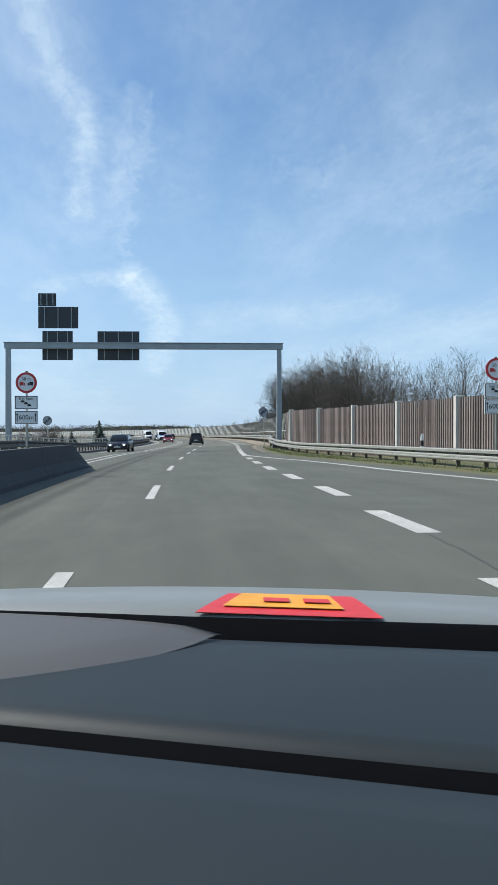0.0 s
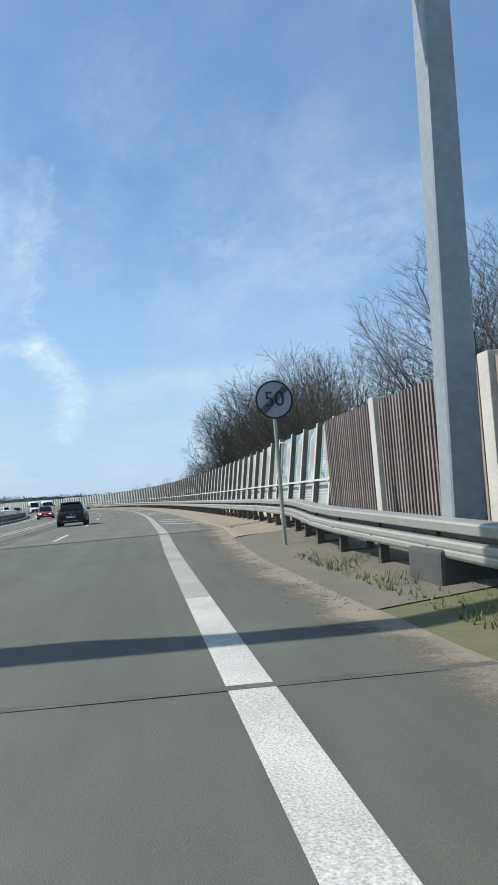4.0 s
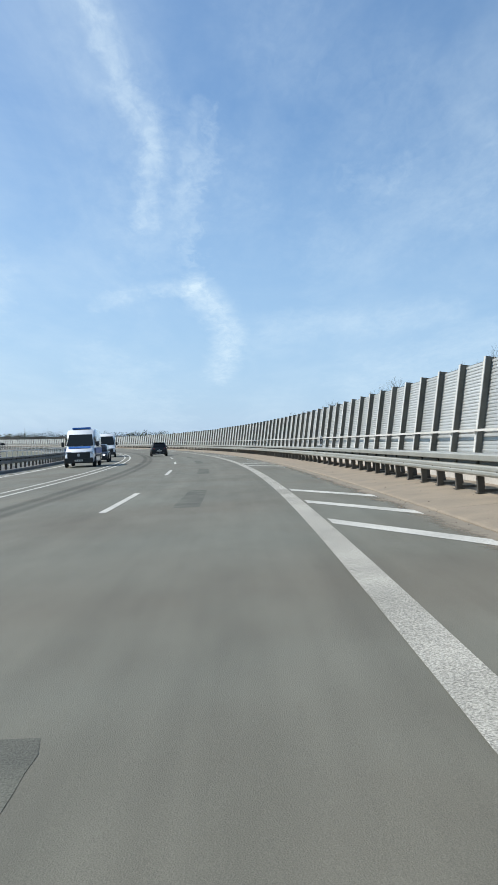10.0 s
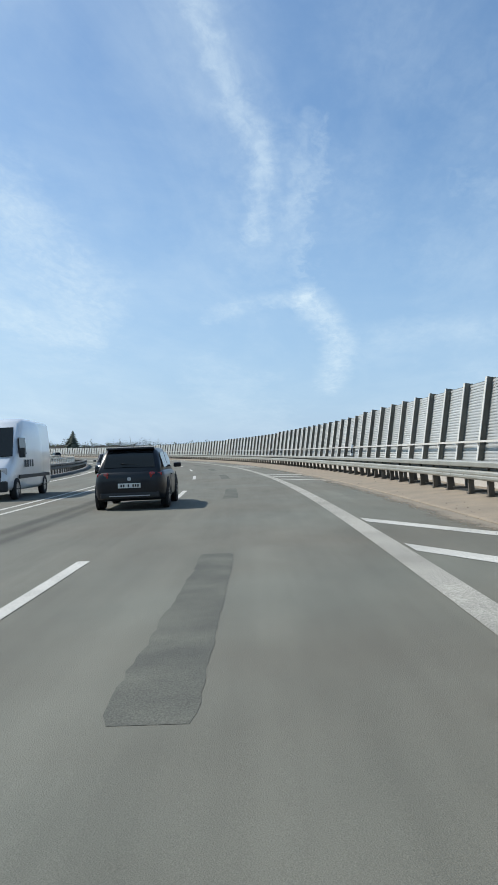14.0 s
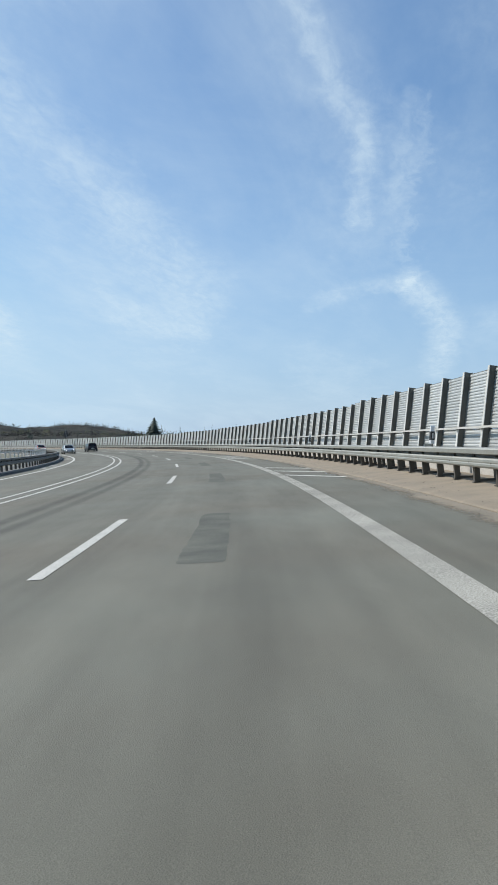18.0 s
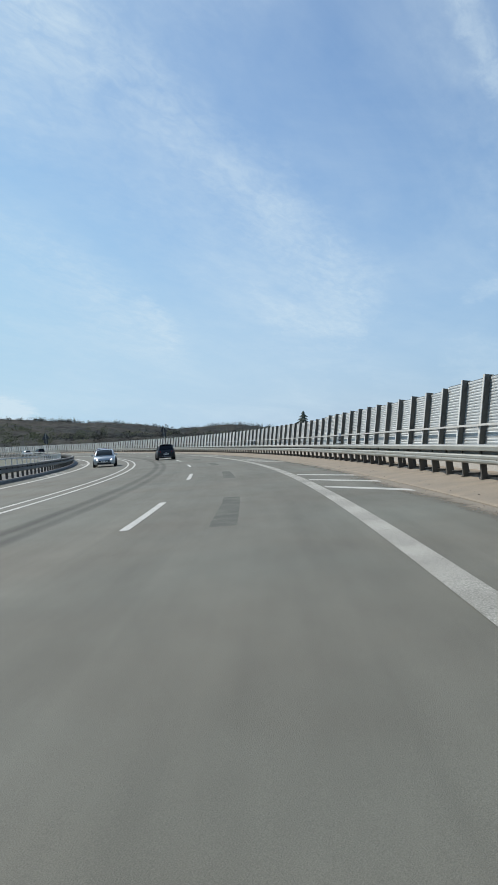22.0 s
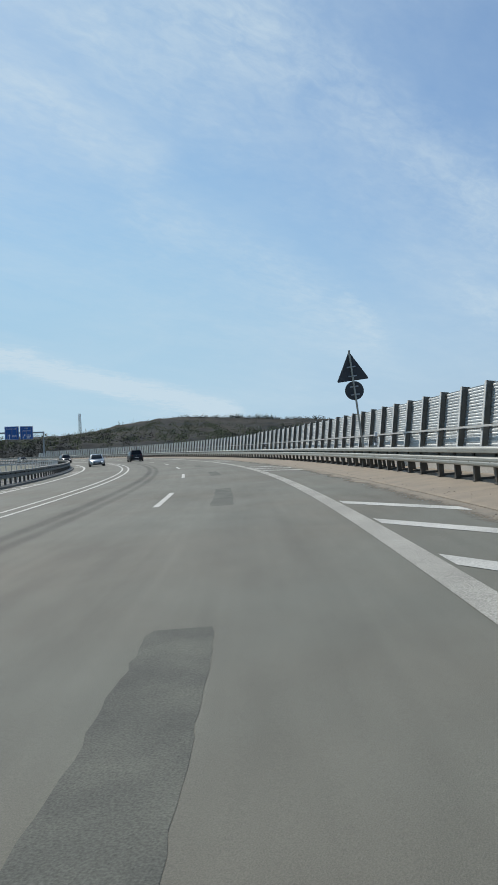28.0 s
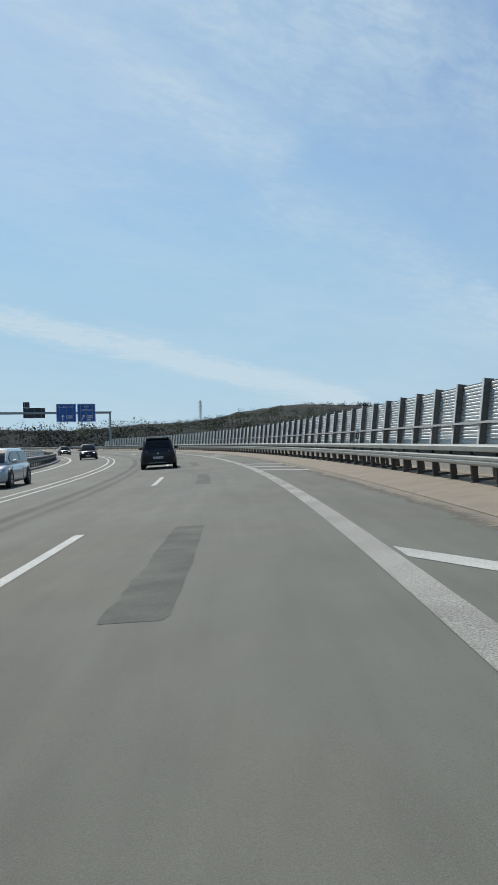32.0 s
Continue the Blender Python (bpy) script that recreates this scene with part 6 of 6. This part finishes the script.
passenger_car(on_road(206, ONC, 0, 180), "dark grey oncoming estate car", BLUE_PAINT, 4.6, 1.82, 1.48, 1.05, 0.25)
delivery_van(on_road(231.5, ONC - 0.1, 0, 180), "white high-roofed oncoming delivery van with a black front", WHITE_PAINT, 6.0, 2.0, 2.65)
passenger_car(on_road(265.5, ONC, 0, 180), "dark blue oncoming estate car with lit headlamps", BLUE_PAINT, 4.7, 1.83, 1.5, 1.05, 0.25)
passenger_car(on_road(283, ONC, 0, 180), "white oncoming people carrier with a dark windscreen", WHITE_PAINT, 4.5, 1.83, 1.75, 0.8, 0.2, 1.05, 0.85)
passenger_car(on_road(224, -0.75), "black hatchback driving ahead in the passing lane", BLACK_PAINT, 3.95, 1.7, 1.44)
passenger_car(on_road(418, -0.6), "black compact car far ahead in the passing lane", BLACK_PAINT, 4.0, 1.74, 1.5)
passenger_car(on_road(406, ONC, 0, 180), "silver-white oncoming saloon in the far lane", SILVER_PAINT, 4.6, 1.8, 1.42, 1.1, 0.7)
passenger_car(on_road(441, ONC, 0, 180), "dark red oncoming hatchback in the far lane", RED_PAINT, 4.2, 1.78, 1.5)
passenger_car(on_road(544.5, ONC - 0.3, 0, 180), "silver-blue oncoming estate car with alloy wheels", SILVER_PAINT, 4.7, 1.83, 1.5, 1.05, 0.25)
passenger_car(on_road(603, ONC, 0, 180), "dark oncoming SUV with lit headlamps", BLACK_PAINT, 4.5, 1.86, 1.68, 0.95, 0.25, 1.02, 0.88)
passenger_car(on_road(655, ONC, 0, 180), "dark oncoming car far along the bend", BLACK_PAINT, 4.2, 1.8, 1.5)

# ---- the car that the journey starts in: dashboard, windscreen foot and bonnet ----
DASH = material("dashboard_plastic", (0.02, 0.026, 0.028), 0.5, second=(0.016, 0.021, 0.023), scale=3, amount=0.6, grain=1500, bump=0.12, fine=0.08, spec=0.3)
# Hood plastic is lighter than the dash to carry the highlight on its top.
DASH_HIGHLIGHT = material("dashboard_hood_highlight", (0.1, 0.098, 0.096), 0.5, second=(0.08, 0.078, 0.076), scale=3, amount=0.6, grain=1200, bump=0.15, fine=0.1, spec=0.3)
DASH_GAP = material("black_seam", (0.003, 0.003, 0.0035), 0.9, scale=5, grain=40, spec=0.03)
BONNET = material("silver_bonnet_paint", (0.2, 0.215, 0.21), 0.5, 0.0, scale=3, amount=0.2, grain=30, coat=0.12, fine=0.03)
STICKER_RED = material("red_sticker", (0.6, 0.03, 0.03), 0.5, scale=5, amount=0.2, grain=30)
STICKER_YELLOW = material("yellow_sticker", (0.75, 0.33, 0.02), 0.5, scale=5, amount=0.2, grain=30)
E0 = at(PATH[0][1], PATH[0][2], EYE)
OWN = Matrix.Translation((E0.x, E0.y, 0)) @ Matrix.Rotation(heading(PATH[0][1]) + radians(PATH[0][3]), 4, "Z")
own = thing("own_car", OWN, "silver car with a dark grey dashboard, standing on the road", "car")


def bm_up(name, verts, faces, mat):
    bm = bmesh.new()
    vs = [bm.verts.new(v) for v in verts]
    for f in faces:
        bm.faces.new([vs[i] for i in f])
    bmesh.ops.remove_doubles(bm, verts=bm.verts, dist=0.0002)
    bmesh.ops.dissolve_degenerate(bm, edges=bm.edges, dist=0.0002)
    bmesh.ops.recalc_face_normals(bm, faces=bm.faces)
    if sum(f.normal.z for f in bm.faces) < 0:
        bmesh.ops.reverse_faces(bm, faces=bm.faces)
    me = bpy.data.meshes.new(name)
    bm.to_mesh(me)
    bm.free()
    me.materials.append(mat)
    me.polygons.foreach_set("use_smooth", [True] * len(me.polygons))
    return me


def pad(name, near, far, z_near, z_far, thick, mat, label="", x0=-0.74, x1=0.74, crown=0.004, nx=24, ny=8, back=0.0):
    """A padded slab between two slanting lines y = a + b x."""
    verts, faces = [], []
    for j in range(ny + 1):
        f = j / ny
        for i in range(nx + 1):
            x = x0 + (x1 - x0) * i / nx
            ya, yb = near[0] + near[1] * x, far[0] + far[1] * x
            edge = min(f, 1 - f) * ny
            z = z_near + (z_far - z_near) * f - (0.003 if edge < 0.5 else 0.0005 if edge < 1.5 else 0) + crown * math.sin(math.pi * f) - 0.03 * (x / 0.74) ** 2 * back
            verts.append((x, ya + (yb - ya) * f, z))
    n = (nx + 1) * (ny + 1)
    verts += [(x, y, z - thick) for x, y, z in verts]
    for j in range(ny):
        for i in range(nx):
            a = j * (nx + 1) + i
            faces += [(a, a + 1, a + nx + 2, a + nx + 1), (n + a, n + a + nx + 1, n + a + nx + 2, n + a + 1)]
    rim = [i for i in range(nx + 1)] + [j * (nx + 1) + nx for j in range(1, ny + 1)] + [ny * (nx + 1) + i for i in range(nx - 1, -1, -1)] + [j * (nx + 1) for j in range(ny - 1, 0, -1)]
    for a, b in zip(rim, rim[1:] + rim[:1]):
        faces.append((a, n + a, n + b, b))
    return part(name, mesh(name, verts, faces, mat, True), own, None, label)


Z0 = EYE - 0.24
pad("dashboard_front", (0.1, -0.1), (0.583, -0.262), Z0 - 0.02, Z0, 0.12, DASH, "dark grey grained dashboard pad")
pad("dashboard_top", (0.625, -0.252), (0.954, -0.171), Z0, Z0 - 0.002, 0.12, DASH, "dark grey grained dashboard top")
pad("dashboard_seam", (0.578, -0.262), (0.63, -0.252), Z0 - 0.004, Z0 - 0.004, 0.05, DASH_GAP, "black groove between the pads", crown=0.0)
pad("windscreen_seal", (0.95, -0.171), (1.04, -0.13), Z0 - 0.012, Z0 + 0.006, 0.06, DASH_GAP, "black seal at the foot of the windscreen")
pad("bonnet", (1.03, -0.13), (2.0, -0.02), Z0 + 0.008, Z0 - 0.32, 0.05, BONNET, "silver bonnet", crown=0.098, back=1.0)
hood_verts, hood_faces = [], []
for j in range(11):
    q = j / 10
    for i in range(33):
        a = math.pi * i / 32
        x = -0.45 + 0.42 * q * math.cos(a)
        y = 1.02 - 0.28 * q * math.sin(a)
        hood_verts.append((x, min(y, 0.948 - 0.171 * x), Z0 + 0.002 + 0.016 * math.sqrt(max(0.0, 1 - q ** 4))))
for j in range(10):
    for i in range(32):
        a = j * 33 + i
        hood_faces.append((a, a + 33, a + 34, a + 1))
part("instrument_hood", bm_up("instrument_hood", hood_verts, hood_faces, DASH_HIGHLIGHT), own, None, "raised hood on the dashboard, its highlight put into a lighter grey")


def bonnet_z(x, f):
    return Z0 + 0.008 - 0.328 * f + 0.098 * math.sin(math.pi * f) - 0.03 * (x / 0.74) ** 2


def decal(name, corners, lift, mat, parent, label=""):
    """A thin film on the bonnet; corners are (x, way along the bonnet)."""
    top = []
    for (xa, fa), (xb, fb) in ((corners[0], corners[3]), (corners[1], corners[2])):
        top.append([(xa + (xb - xa) * k / 6, fa + (fb - fa) * k / 6) for k in range(7)])
    verts = []
    for dz in (lift, lift - 0.001):
        for row in top:
            for x, f in row:
                ya, yb = 1.03 - 0.13 * x, 2.0 - 0.02 * x
                verts.append((x, ya + (yb - ya) * f, bonnet_z(x, f) + dz))
    faces = [(i, i + 7, i + 8, i + 1) for i in range(6)] + [(14 + i, 15 + i, 22 + i, 21 + i) for i in range(6)]
    return part(name, mesh(name, verts, faces, mat), parent, None, label)


st = decal("bonnet_sticker", ((-0.07, 0.0), (0.17, 0.0), (0.15, 0.16), (-0.03, 0.16)), 0.003, STICKER_RED, own, "red and yellow sticker")
decal("yellow_field", ((-0.035, 0.04), (0.125, 0.04), (0.115, 0.15), (-0.01, 0.15)), 0.005, STICKER_YELLOW, st)
for x in (0.02, 0.075):
    decal("sticker_bar", ((x, 0.07), (x + 0.035, 0.07), (x + 0.035, 0.1), (x, 0.1)), 0.007, STICKER_RED, st)
lower = []
for y, ww, zt in ((-2.0, 0.75, 0.72), (-1.9, 0.84, 0.78), (0.3, 0.87, 0.8), (1.0, 0.86, 0.8), (1.7, 0.82, 0.66), (2.1, 0.66, 0.5)):
    lower.append((y, side(ww, 0.22, zt)))
part("body", loft("body", lower, BONNET), own)
wheels(own, 1.74, 1.45, -1.25)
